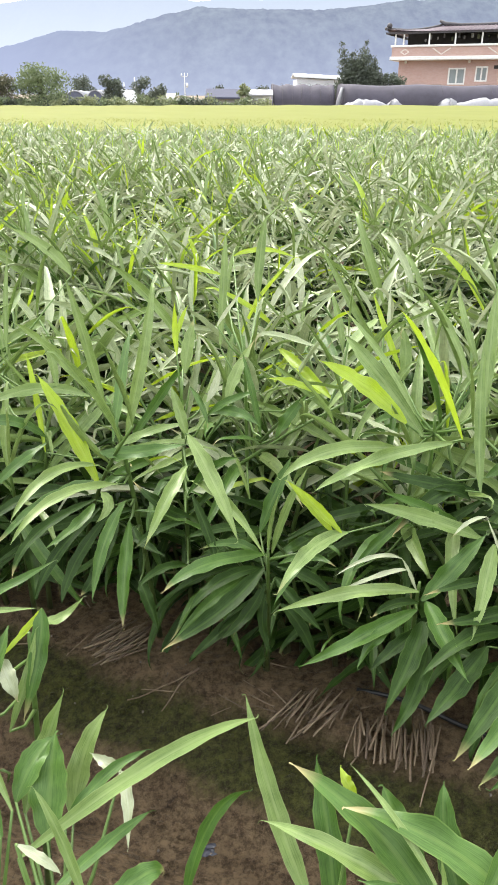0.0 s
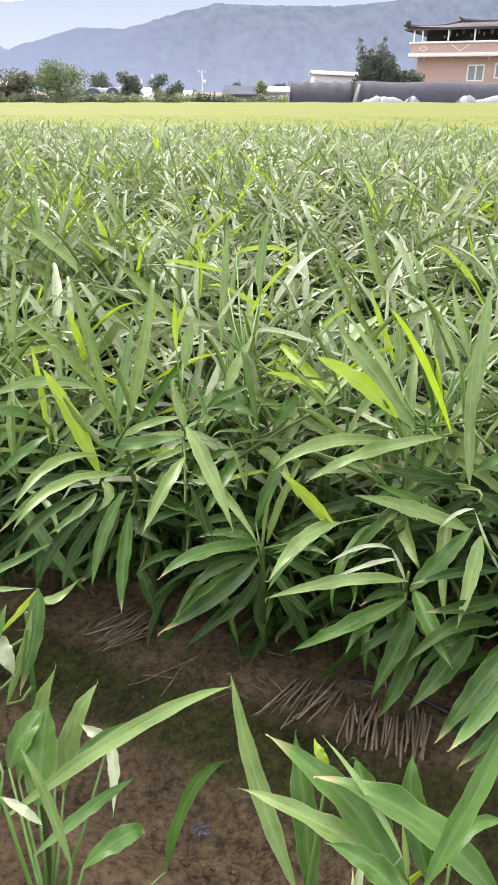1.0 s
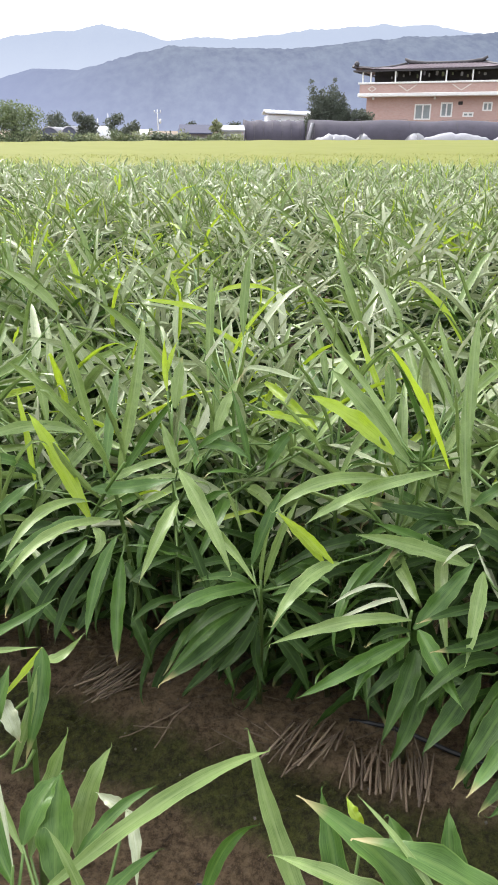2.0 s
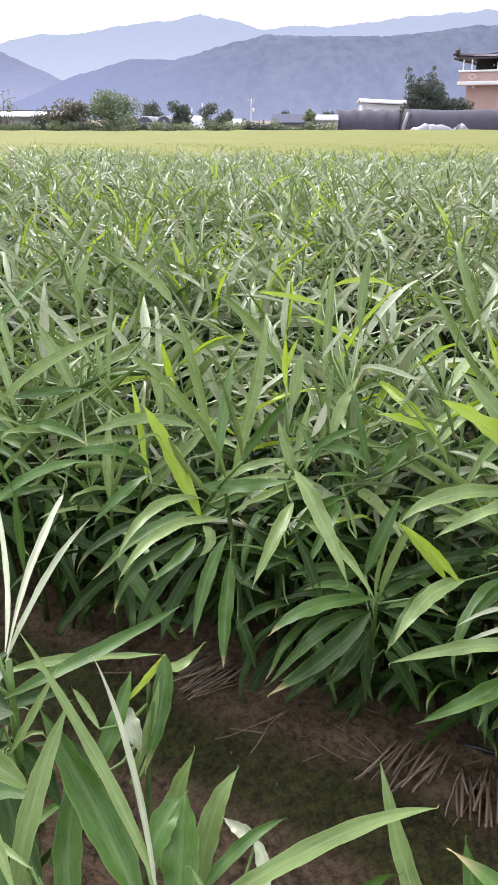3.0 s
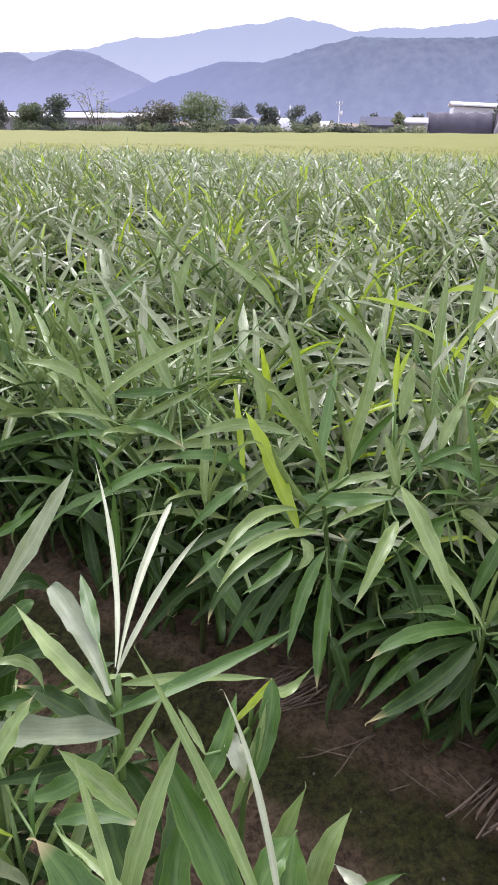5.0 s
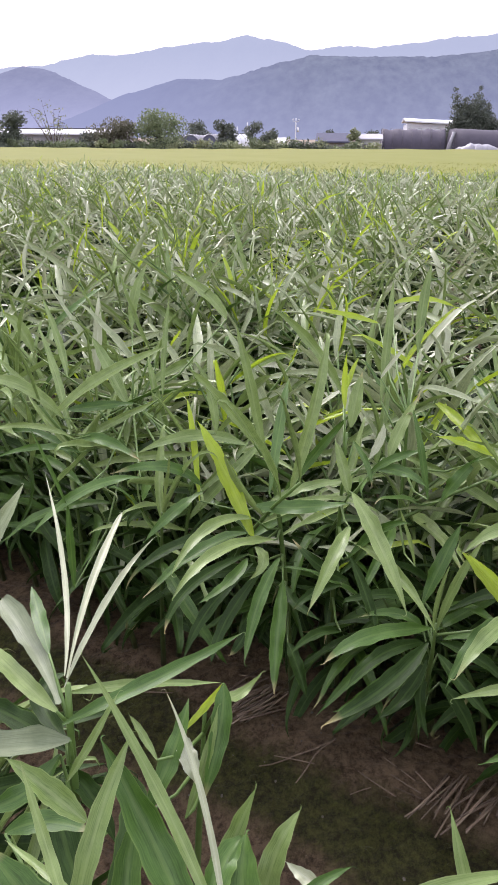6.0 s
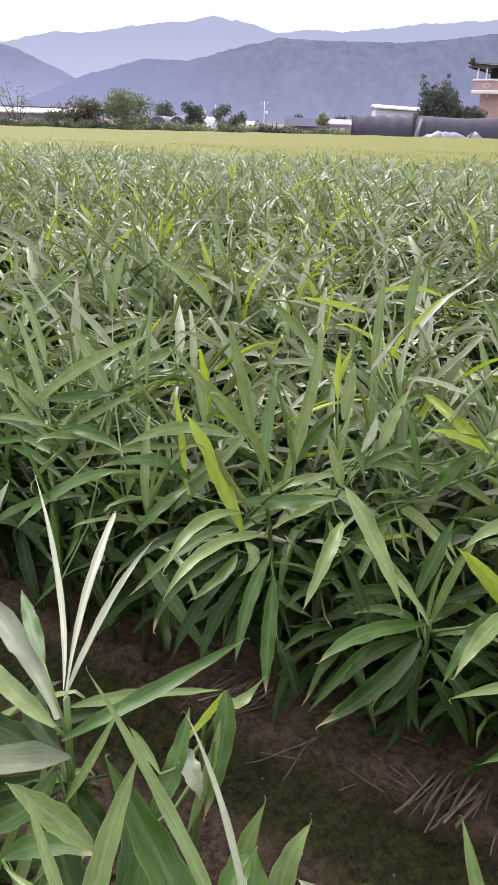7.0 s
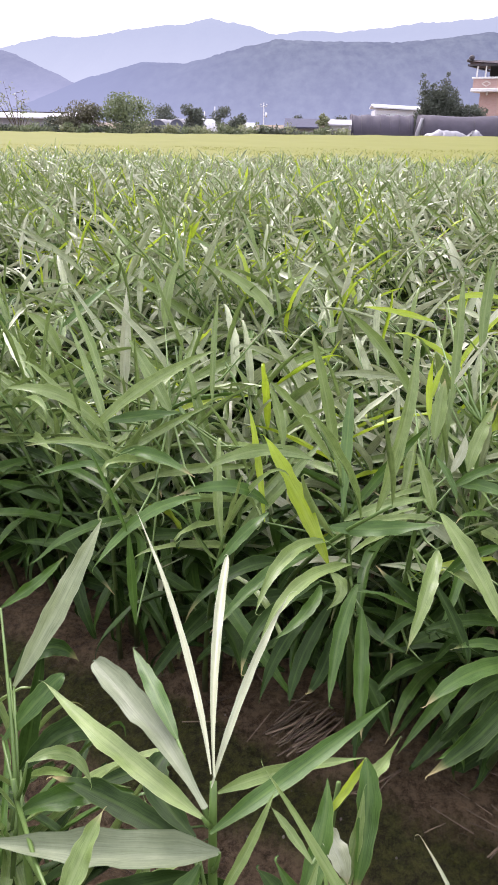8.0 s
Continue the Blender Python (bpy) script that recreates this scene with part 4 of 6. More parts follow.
def shoot(x, y, height, lean, fan, rng, first=0.2, count=15, size=1.0):
    """One ginger shoot: the stem's points and radii, and its leaves as (kind, shape, material, pose).
    lean: how far the top stands off the foot (x, y); fan: the direction in which the two ranks of leaves spread."""
    z0 = soil_z(x, y) - 0.01
    g = np.linspace(0, 1, 8)
    pts = np.stack((x + lean[0] * g ** 1.7, y + lean[1] * g ** 1.7, z0 + height * 0.86 * g), 1)
    rad = 0.0065 * (1.15 - 0.75 * g) * (0.8 + 0.4 * size)
    leaves = []
    for k in range(count):
        q = first + (1 - first) * (k / (count - 1)) ** 0.92
        at = np.array([np.interp(q, g, pts[:, c]) for c in range(3)])
        side = (k % 2) * math.pi
        az = fan + side + rng.normal(0, 0.38)
        if q > 0.97:
            kind, el, length = "spear", rng.uniform(0.6, 1.45), rng.uniform(0.17, 0.28)
        elif q > 0.74:
            kind, el, length = "up", rng.uniform(0.1, 1.35), rng.uniform(0.22, 0.36)
        elif q > 0.45:
            kind, el, length = "mid", rng.uniform(0.05, 0.85), rng.uniform(0.25, 0.36)
        else:
            kind, el, length = "low", rng.uniform(-0.7, 0.3), rng.uniform(0.19, 0.29)
        way = np.array((math.cos(az) * math.cos(el), math.sin(az) * math.cos(el), math.sin(el)))
        r = rng.random()
        if kind == "spear":
            mat = 2 if r < 0.16 else 1
        elif kind == "up":
            mat = 2 if r < 0.035 else (6 if r < 0.24 else (1 if r < 0.80 else 0))
        # leaves low on the stem take the green with shade mixed in
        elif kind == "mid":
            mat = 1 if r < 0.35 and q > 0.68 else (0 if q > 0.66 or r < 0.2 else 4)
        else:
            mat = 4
        if r > 0.97 and q > 0.7:
            mat = 3
        leaves.append((kind, int(rng.integers(len(KINDS_NEAR[kind]))), mat, leaf_pose(at, way, length * size, rng.normal(0, 0.75 if kind == "up" else 0.5), fan)))
    return pts, rad, leaves


LABELS = ("green leafy ginger plant on a ridged bed", "ginger plant with bright yellow-green new leaves", "ginger plant with drooping dark green lower leaves")


def plant(pts, rad, leaves, label, group="ginger plants in the beds"):
    """One ginger plant as a thing: stem and each leaf."""
    foot = Matrix.Translation([float(c) for c in pts[0]])
    thing = empty("ginger_plant", foot, label, "ginger plant", group)
    v, f = tube(pts - pts[0], rad, 6)
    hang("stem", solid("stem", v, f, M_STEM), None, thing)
    for kind, k, mat, m in leaves:
        mm = m.copy()
        mm[:3, 3] -= pts[0]
        hang("leaf", LEAF_MESH[kind, k, mat], None, thing).matrix_basis = Matrix(mm.tolist())
    return thing


def clump_places(v0, v1, u0, u1, density, rng, even=False):
    """Feet of shoots in a bed, bunched in clumps of a few."""
    n = int((v1 - v0) * (u1 - u0) * density)
    if even:
        return np.stack((rng.uniform(u0, u1, n), rng.uniform(v0, v1, n)), 1)
    clumps = max(1, n // 4)
    centre = np.stack((rng.uniform(u0, u1, clumps), rng.uniform(v0 + 0.04, v1 - 0.04, clumps)), 1)
    spots = centre[rng.integers(0, clumps, n)] + rng.normal(0, 0.045, (n, 2))
    spots[:, 1] = np.clip(spots[:, 1], v0, v1)
    return spots


GROWN = np.random.default_rng(5)


def random_shoot(u, v, rng, tall=(0.74, 0.98), count=15, first=0.2, size=1.0):
    x, y = plan(u, v)
    patch, sway = noise.noise(Vector((x * 0.8, y * 0.8, 3.0))), noise.noise(Vector((x * 0.6, y * 0.6, 9.0)))
    high = rng.uniform(*tall) * (1 + (0.16 * patch if v > 2.0 else 0.0))
    edge = ((v + PITCH / 2) % PITCH - PITCH / 2)
    out = -0.16 * np.sign(edge) * max(0.0, 1 - abs(abs(edge) - 0.26) / 0.3)       # shoots at a bed's edge lean over the furrow
    lean = np.array(plan(rng.normal(-0.10, 0.2), out + rng.normal(0.02, 0.1))) * (high / 0.85) ** 1.5
    if v > 2.0:          # the crop is lodged in patches
        lean = lean + np.array((-0.22 - 0.2 * sway, 0.3 * patch)) * high
    return shoot(x, y, high, lean, rng.uniform(0, math.pi), rng, first, count, size)


def chord_frame(root, tip, roll):
    """Across and upper side of a leaf from root to tip, turned by roll about its own length."""
    d = (tip - root) / np.linalg.norm(tip - root)
    x = np.cross(d, (0, 0, 1))
    x = x / max(np.linalg.norm(x), 1e-6)
    return x, math.cos(roll) * np.cross(x, d) - math.sin(roll) * x


def blade_shape(root, mid, tip, width, roll, seed, blunt=False, rows=20, across=5):
    """A leaf that arches from root through mid to its tip, with a keel, wavy rims and a curled thread of a tip;
    a blunt one is widest towards its end."""
    rng = np.random.default_rng(seed)
    s = 1 - (1 - np.linspace(0, 1, rows)) ** 1.3
    g = s[:, None]
    pts = (1 - g) ** 2 * root + 2 * g * (1 - g) * (2 * mid - 0.5 * (root + tip)) + g * g * tip
    size = np.linalg.norm(tip - root)
    side, face = chord_frame(root, tip, roll)
    pts = pts + face * (0.008 * size * np.sin(rng.uniform(0, 6) + 8 * g) * g)
    # the curled thread at the end
    way = (pts[-1] - pts[-3]) / np.linalg.norm(pts[-1] - pts[-3])
    over = side * rng.normal(0, 0.8) - face * rng.uniform(-0.4, 1.0)
    over = over - (over @ way) * way
    over, turn, step = over / np.linalg.norm(over), rng.uniform(0.15, 0.6), 0.009 * rng.uniform(0.5, 1.3) * (size * 0.22) ** 0.5
    curl = [pts[-1]]
    for k in range(1, 6):
        curl.append(curl[-1] + step * (math.cos(turn * k) * way + math.sin(turn * k) * over))
    pts, s = np.concatenate((pts, curl[1:])), np.concatenate((s, np.ones(5)))
    n = rows + 5
    tan = np.gradient(pts, axis=0)
    tan = tan / np.linalg.norm(tan, axis=1)[:, None]
    nor = face - (tan @ face)[:, None] * tan
    nor = nor / np.maximum(np.linalg.norm(nor, axis=1), 1e-4)[:, None]
    out = np.cross(tan, nor)
    twist = rng.normal(0, 0.35) * (s - 0.4)
    nor, out = np.cos(twist)[:, None] * nor + np.sin(twist)[:, None] * out, np.cos(twist)[:, None] * out - np.sin(twist)[:, None] * nor
    phase = rng.uniform(0, 6)
    h = width / 2 * np.maximum(s ** 0.72 * (1 - s) ** 0.95 / 0.31 * (1 + 0.07 * np.sin(phase + 31 * s)), 0.13 * (1 - s) + 0.03)
    if blunt:
        h = width / 2 * np.maximum(s ** 1.0 * (1 - s) ** 0.4 / 0.54 * (1 + 0.05 * np.sin(phase + 31 * s)), 0.16 * (1 - s) + 0.03)
    h[rows:] = np.linspace(0.03, 0.012, 5) * width
    c = np.linspace(-1, 1, across)
    keel = rng.uniform(0.15, 0.7)
    rim = rng.uniform(0.2, 0.6) * np.sin(phase + 17 * s[:, None] + 1.7 * np.sign(c)[None, :]) * (0.5 + 0.7 * np.sin(2 * phase + 6.1 * s[:, None] + np.sign(c)[None, :]))
    lift = h[:, None] * (keel * np.abs(c)[None, :] ** 1.3 + rim * c[None, :] ** 2)
    v = pts[:, None, :] + out[:, None, :] * (c[None, :, None] * h[:, None, None] * math.cos(keel * 0.5)) + nor[:, None, :] * lift[:, :, None]
    uv = np.stack((np.broadcast_to(c * 0.5 + 0.5, (n, across)), np.broadcast_to(s[:, None], (n, across))), 2).reshape(-1, 2)
    i = (np.arange(n - 1)[:, None] * across + np.arange(across - 1)[None, :]).ravel()
    return v.reshape(-1, 3) - root, np.stack((i, i + 1, i + across + 1, i + across), 1), uv


class Ginger:
    """A ginger plant that stands out: its stem through three points, then leaf by leaf."""

    def __init__(self, label, foot, knee, head, thick=0.0085):
        a, b, c = (np.array(p, float) for p in (foot, knee, head))
        a[2] = soil_z(a[0], a[1]) - 0.01
        g = np.linspace(0, 1, 12)[:, None]
        self.pts = (1 - g) ** 2 * a + 2 * g * (1 - g) * (2 * b - 0.5 * (a + c)) + g * g * c
        self.thing = plant(self.pts, thick * (1.1 - 0.75 * g[:, 0]), [], label)
        self.held, self.count = [], int(abs(foot[0]) * 1000 + abs(foot[1]) * 7000)

    def leaf(self, mat, root, mid, tip, width, roll, blunt=False):
        root, mid, tip = (np.array(p, float) for p in (root, mid, tip))
        self.count += 1
        v, f, uv = blade_shape(root, mid, tip, width, roll, self.count, blunt)
        hang("leaf", joined("leaf", [(v, f, uv, 0)], [LEAF_MATS[mat]]), None, self.thing).location = Vector((root - self.pts[0]).tolist())
        gap = np.linalg.norm(self.pts - root, axis=1)
        if gap.min() > 0.02 and min((np.linalg.norm(p - root) for p in self.held), default=1.0) > 0.025:
            low = self.pts[max(0, int(gap.argmin()) - 1)]
            bow = (low + root) / 2 - np.array((0, 0, 0.1 * np.linalg.norm(low - root)))
            v, f = tube(np.array([low, bow, root]) - self.pts[0], [0.0034, 0.0026, 0.0016], 6)
            hang("leaf_stalk", solid("leaf_stalk", v, f, M_STEM), None, self.thing)
        self.held += [root, mid, tip]


# the bed across the furrow and the next one, plant by plant
for bed, (u0, u1), dens in ((1, (-2.4, 1.15), 74), (2, (-2.4, 1.6), 40)):
    mid_v = (bed + 0.5) * PITCH
    for u, v in clump_places(mid_v - BED - (0.02 if bed == 1 else 0.0), mid_v + BED, u0, u1, dens, GROWN, bed == 1):
        tall = (0.74, 0.98)
        if bed == 1 and v < 1.50 and -0.95 < u < 0.75:
            tall = (0.42, 0.66)          # short shoots fill in under the tall ones
            v = max(v, 1.43)
        p, r, l = random_shoot(u, v, GROWN, tall, 14, 0.28, 1.08)
        if v > 1.62:          # upper leaves swapped to paler greens as sky sheen, more where u < 0
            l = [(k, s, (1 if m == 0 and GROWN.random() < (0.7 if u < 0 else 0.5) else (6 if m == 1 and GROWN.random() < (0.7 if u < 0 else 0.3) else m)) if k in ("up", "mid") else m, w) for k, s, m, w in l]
        if bed == 1 and v < 1.62:
            l = [(k, s, 1 if m in (2, 3, 6) else m, w) for k, s, m, w in l]
            if -1.2 < u < 0.3 and v < 1.56:
                continue
        plant(p, r, l, LABELS[int(GROWN.integers(3))])
# more short shoots crowd the bed's front edge, mostly in the shade-darkened green
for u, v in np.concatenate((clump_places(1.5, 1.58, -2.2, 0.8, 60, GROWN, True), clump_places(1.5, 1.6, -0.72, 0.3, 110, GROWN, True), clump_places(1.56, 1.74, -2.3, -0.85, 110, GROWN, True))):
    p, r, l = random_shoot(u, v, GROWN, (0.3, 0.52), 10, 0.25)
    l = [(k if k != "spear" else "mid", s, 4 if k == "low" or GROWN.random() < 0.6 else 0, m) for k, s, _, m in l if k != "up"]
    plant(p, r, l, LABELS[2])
# the bed beside the path of the camera
for u, v in clump_places(0.2, 0.46, -1.3, 0.75, 45, GROWN):
    p, r, l = random_shoot(u, v, GROWN, (0.45, 0.6), 11)
    plant(p, r, l, LABELS[0])
# low filler shoots, their leaves remapped to the shade-darkened green
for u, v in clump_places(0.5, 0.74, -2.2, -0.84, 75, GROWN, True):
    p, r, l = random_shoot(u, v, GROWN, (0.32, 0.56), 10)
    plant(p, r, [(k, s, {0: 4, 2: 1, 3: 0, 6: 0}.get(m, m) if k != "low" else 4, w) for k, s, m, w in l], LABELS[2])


# ---- ginger plants that stand out, at the furrow's two edges ----
# plants at the far edge of the furrow, leaf by leaf
p = Ginger("tall ginger plant with one bright yellow-green leaf at the bed's edge", (-0.247, 1.66, 0), (-0.284, 1.589, 0.564), (-0.33, 1.6, 0.8))
p.leaf(2, (-0.335, 1.465, 0.639), (-0.407, 1.523, 0.765), (-0.474, 1.568, 0.861), 0.0359, 0.50)
p.leaf(2, (-0.465, 1.525, 0.689), (-0.488, 1.580, 0.820), (-0.508, 1.613, 0.899), 0.0143, 0.15)
p.leaf(1, (-0.341, 1.502, 0.846), (-0.410, 1.465, 0.957), (-0.457, 1.413, 1.029), 0.0211, 1.30)
p.leaf(1, (-0.319, 1.528, 0.797), (-0.358, 1.560, 0.955), (-0.390, 1.577, 1.078), 0.0222, 0.65)
p.leaf(0, (-0.310, 1.536, 0.714), (-0.303, 1.674, 0.823), (-0.294, 1.777, 0.902), 0.0244, -0.10)
p.leaf(0, (-0.290, 1.625, 0.660), (-0.215, 1.642, 0.772), (-0.142, 1.633, 0.877), 0.0220, -1.05)
p.leaf(0, (-0.335, 1.504, 0.700), (-0.242, 1.489, 0.710), (-0.137, 1.463, 0.743), 0.0323, -0.75)
p.leaf(1, (-0.306, 1.530, 0.700), (-0.222, 1.537, 0.738), (-0.139, 1.536, 0.759), 0.0210, -0.75)
p.leaf(1, (-0.338, 1.491, 0.674), (-0.416, 1.365, 0.713), (-0.460, 1.235, 0.684), 0.0249, 0.50)
p.leaf(1, (-0.291, 1.462, 0.642), (-0.389, 1.315, 0.690), (-0.446, 1.186, 0.668), 0.0242, 0.50)
p.leaf(1, (-0.329, 1.450, 0.628), (-0.308, 1.423, 0.610), (-0.333, 1.396, 0.582), 0.0233, 0.10)
p.leaf(0, (-0.276, 1.448, 0.606), (-0.310, 1.353, 0.553), (-0.325, 1.261, 0.476), 0.0275, 0.25)
p.leaf(0, (-0.266, 1.430, 0.564), (-0.266, 1.330, 0.489), (-0.263, 1.251, 0.411), 0.0313, 0.05)
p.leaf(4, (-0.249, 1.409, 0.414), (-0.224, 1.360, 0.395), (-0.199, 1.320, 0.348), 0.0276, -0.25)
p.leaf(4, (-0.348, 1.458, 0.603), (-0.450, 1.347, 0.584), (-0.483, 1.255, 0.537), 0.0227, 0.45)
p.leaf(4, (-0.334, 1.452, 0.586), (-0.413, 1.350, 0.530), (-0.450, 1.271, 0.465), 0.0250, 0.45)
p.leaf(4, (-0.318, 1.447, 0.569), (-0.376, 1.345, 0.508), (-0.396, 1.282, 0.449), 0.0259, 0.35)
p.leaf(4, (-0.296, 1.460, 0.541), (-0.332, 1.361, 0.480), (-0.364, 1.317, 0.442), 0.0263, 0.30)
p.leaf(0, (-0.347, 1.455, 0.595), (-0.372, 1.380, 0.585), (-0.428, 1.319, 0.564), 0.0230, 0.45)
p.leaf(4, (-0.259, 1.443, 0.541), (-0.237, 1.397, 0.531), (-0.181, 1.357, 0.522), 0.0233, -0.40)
p = Ginger("ginger plant with large pale-ribbed hanging leaves", (-0.16, 1.74, 0), (-0.155, 1.62, 0.5), (-0.15, 1.56, 0.86))
p.leaf(1, (-0.131, 1.472, 0.761), (-0.076, 1.386, 0.701), (-0.019, 1.287, 0.610), 0.0337, -0.35)
p.leaf(1, (-0.133, 1.443, 0.698), (-0.164, 1.342, 0.679), (-0.203, 1.245, 0.624), 0.0287, 0.25)
p.leaf(1, (-0.121, 1.431, 0.668), (-0.044, 1.350, 0.660), (0.035, 1.263, 0.589), 0.0224, -0.50)
p.leaf(0, (-0.131, 1.417, 0.640), (-0.073, 1.413, 0.711), (-0.019, 1.392, 0.745), 0.0212, -0.90)
p.leaf(2, (-0.157, 1.559, 0.914), (-0.161, 1.582, 0.966), (-0.160, 1.587, 1.026), 0.0125, 0.10)
p.leaf(2, (-0.155, 1.576, 0.952), (-0.148, 1.591, 0.982), (-0.134, 1.607, 1.013), 0.0106, -0.45)
p.leaf(1, (-0.142, 1.573, 0.867), (-0.134, 1.600, 0.923), (-0.124, 1.633, 0.971), 0.0284, -0.20)
p.leaf(1, (-0.160, 1.741, 0.876), (-0.242, 1.741, 1.001), (-0.328, 1.721, 1.081), 0.0241, 1.15)
p.leaf(1, (-0.137, 1.506, 0.741), (-0.153, 1.527, 0.793), (-0.173, 1.557, 0.841), 0.0243, 0.45)
p.leaf(0, (-0.093, 1.586, 0.758), (-0.041, 1.588, 0.794), (0.029, 1.606, 0.812), 0.0190, -0.75)
p.leaf(0, (-0.088, 1.589, 0.763), (-0.027, 1.579, 0.769), (0.026, 1.545, 0.751), 0.0250, -0.75)
p.leaf(3, (-0.096, 1.598, 0.786), (-0.075, 1.618, 0.823), (-0.069, 1.635, 0.857), 0.0182, -0.45)
p.leaf(4, (-0.141, 1.443, 0.554), (-0.197, 1.378, 0.574), (-0.236, 1.325, 0.565), 0.0199, 0.50)
p.leaf(4, (-0.136, 1.420, 0.451), (-0.188, 1.360, 0.483), (-0.237, 1.305, 0.472), 0.0211, 0.45)
p.leaf(0, (-0.133, 1.590, 0.828), (-0.103, 1.555, 0.791), (-0.090, 1.529, 0.752), 0.0128, -0.45)
p.leaf(4, (-0.126, 1.471, 0.610), (-0.085, 1.386, 0.556), (-0.070, 1.347, 0.515), 0.0227, -0.25)
p.leaf(4, (-0.128, 1.450, 0.565), (-0.183, 1.401, 0.620), (-0.246, 1.416, 0.673), 0.0246, 0.90)
p = Ginger("slim ginger plant with upright rolled leaves", (0.0, 1.82, 0), (0.0, 1.78, 0.5), (-0.01, 1.75, 0.9))
p.leaf(1, (-0.070, 1.797, 0.851), (-0.062, 1.867, 1.002), (-0.057, 1.920, 1.119), 0.0210, -0.05)
p.leaf(0, (0.032, 1.544, 0.722), (0.010, 1.575, 0.824), (-0.013, 1.609, 0.905), 0.0147, 0.55)
p.leaf(1, (0.028, 2.007, 0.918), (0.034, 2.061, 1.034), (0.051, 2.108, 1.133), 0.0264, -0.10)
p.leaf(2, (-0.043, 2.150, 1.012), (0.042, 2.169, 1.027), (0.139, 2.173, 1.005), 0.0164, -0.90)
p.leaf(2, (-0.075, 2.124, 0.964), (-0.163, 2.121, 0.985), (-0.261, 2.114, 0.999), 0.0164, 0.95)
p.leaf(0, (0.067, 1.583, 0.701), (0.098, 1.590, 0.756), (0.138, 1.597, 0.807), 0.0269, -0.80)
p.leaf(2, (0.175, 1.640, 0.792), (0.110, 1.642, 0.818), (0.048, 1.639, 0.831), 0.0182, 0.85)
p.leaf(1, (0.006, 1.430, 0.624), (-0.013, 1.435, 0.691), (-0.037, 1.437, 0.753), 0.0084, 1.15)
p.leaf(3, (-0.076, 1.771, 0.917), (-0.049, 1.791, 0.954), (0.012, 1.833, 1.028), 0.0097, -0.65)
p.leaf(1, (-0.049, 1.651, 0.766), (-0.028, 1.691, 0.822), (0.014, 1.748, 0.887), 0.0273, -0.35)
p = Ginger("leafy ginger plant spreading over the furrow", (0.055, 1.53, 0), (0.05, 1.38, 0.35), (0.045, 1.33, 0.56))
p.leaf(0, (0.043, 1.366, 0.521), (-0.084, 1.276, 0.556), (-0.166, 1.211, 0.538), 0.0318, 0.50)
p.leaf(4, (0.038, 1.354, 0.494), (-0.050, 1.241, 0.469), (-0.164, 1.148, 0.445), 0.0371, 0.35)
p.leaf(0, (0.017, 1.342, 0.475), (-0.075, 1.233, 0.459), (-0.142, 1.178, 0.455), 0.0239, 0.35)
p.leaf(1, (0.048, 1.366, 0.518), (0.052, 1.377, 0.592), (0.068, 1.388, 0.661), 0.0101, -0.45)
p.leaf(1, (0.055, 1.368, 0.521), (0.086, 1.386, 0.624), (0.128, 1.401, 0.718), 0.0183, -0.70)
p.leaf(2, (0.187, 1.349, 0.584), (0.131, 1.370, 0.649), (0.084, 1.384, 0.695), 0.0206, 0.80)
p.leaf(0, (0.029, 1.419, 0.543), (0.065, 1.460, 0.625), (0.099, 1.496, 0.693), 0.0298, -0.35)
p.leaf(0, (0.192, 1.345, 0.574), (0.120, 1.288, 0.569), (0.057, 1.209, 0.512), 0.0296, 0.35)
p.leaf(4, (0.041, 1.356, 0.449), (-0.002, 1.297, 0.405), (-0.054, 1.247, 0.384), 0.0260, 0.30)
p.leaf(4, (0.079, 1.389, 0.365), (0.126, 1.356, 0.324), (0.161, 1.318, 0.254), 0.0292, -0.55)
p.leaf(4, (0.063, 1.364, 0.460), (0.110, 1.294, 0.438), (0.159, 1.245, 0.411), 0.0282, -0.45)
p.leaf(0, (0.031, 1.379, 0.503), (-0.024, 1.385, 0.535), (-0.101, 1.355, 0.541), 0.0227, 0.65)
p.leaf(4, (0.032, 1.369, 0.482), (-0.057, 1.298, 0.498), (-0.121, 1.231, 0.468), 0.0273, 0.45)
p.leaf(4, (0.068, 1.374, 0.482), (0.138, 1.338, 0.477), (0.190, 1.292, 0.458), 0.0277, -0.55)
p.leaf(4, (0.055, 1.390, 0.423), (0.036, 1.347, 0.357), (0.057, 1.308, 0.288), 0.0213, -0.10)
p.leaf(0, (0.073, 1.378, 0.487), (0.135, 1.357, 0.521), (0.189, 1.321, 0.522), 0.0184, -0.65)
p = Ginger("ginger plant with a pale upright leaf and drooping side leaves", (-0.8, 1.98, 0), (-0.78, 1.95, 0.5), (-0.72, 1.93, 0.8))
p.leaf(3, (-0.902, 2.085, 0.696), (-0.898, 2.144, 0.874), (-0.903, 2.200, 1.002), 0.0287, -0.30)
p.leaf(1, (-0.880, 1.849, 0.853), (-0.930, 1.931, 0.928), (-1.003, 2.020, 1.026), 0.0209, 0.15)
p.leaf(1, (-0.824, 1.702, 0.754), (-0.891, 1.802, 0.874), (-0.971, 1.895, 0.985), 0.0199, 0.20)
p.leaf(1, (-0.827, 1.671, 0.809), (-0.909, 1.643, 0.895), (-1.023, 1.634, 0.912), 0.0301, 0.80)
p.leaf(0, (-0.837, 1.725, 0.810), (-0.760, 1.740, 0.819), (-0.672, 1.756, 0.827), 0.0262, -0.85)
p.leaf(0, (-0.814, 1.694, 0.734), (-0.731, 1.663, 0.761), (-0.624, 1.613, 0.739), 0.0298, -0.65)
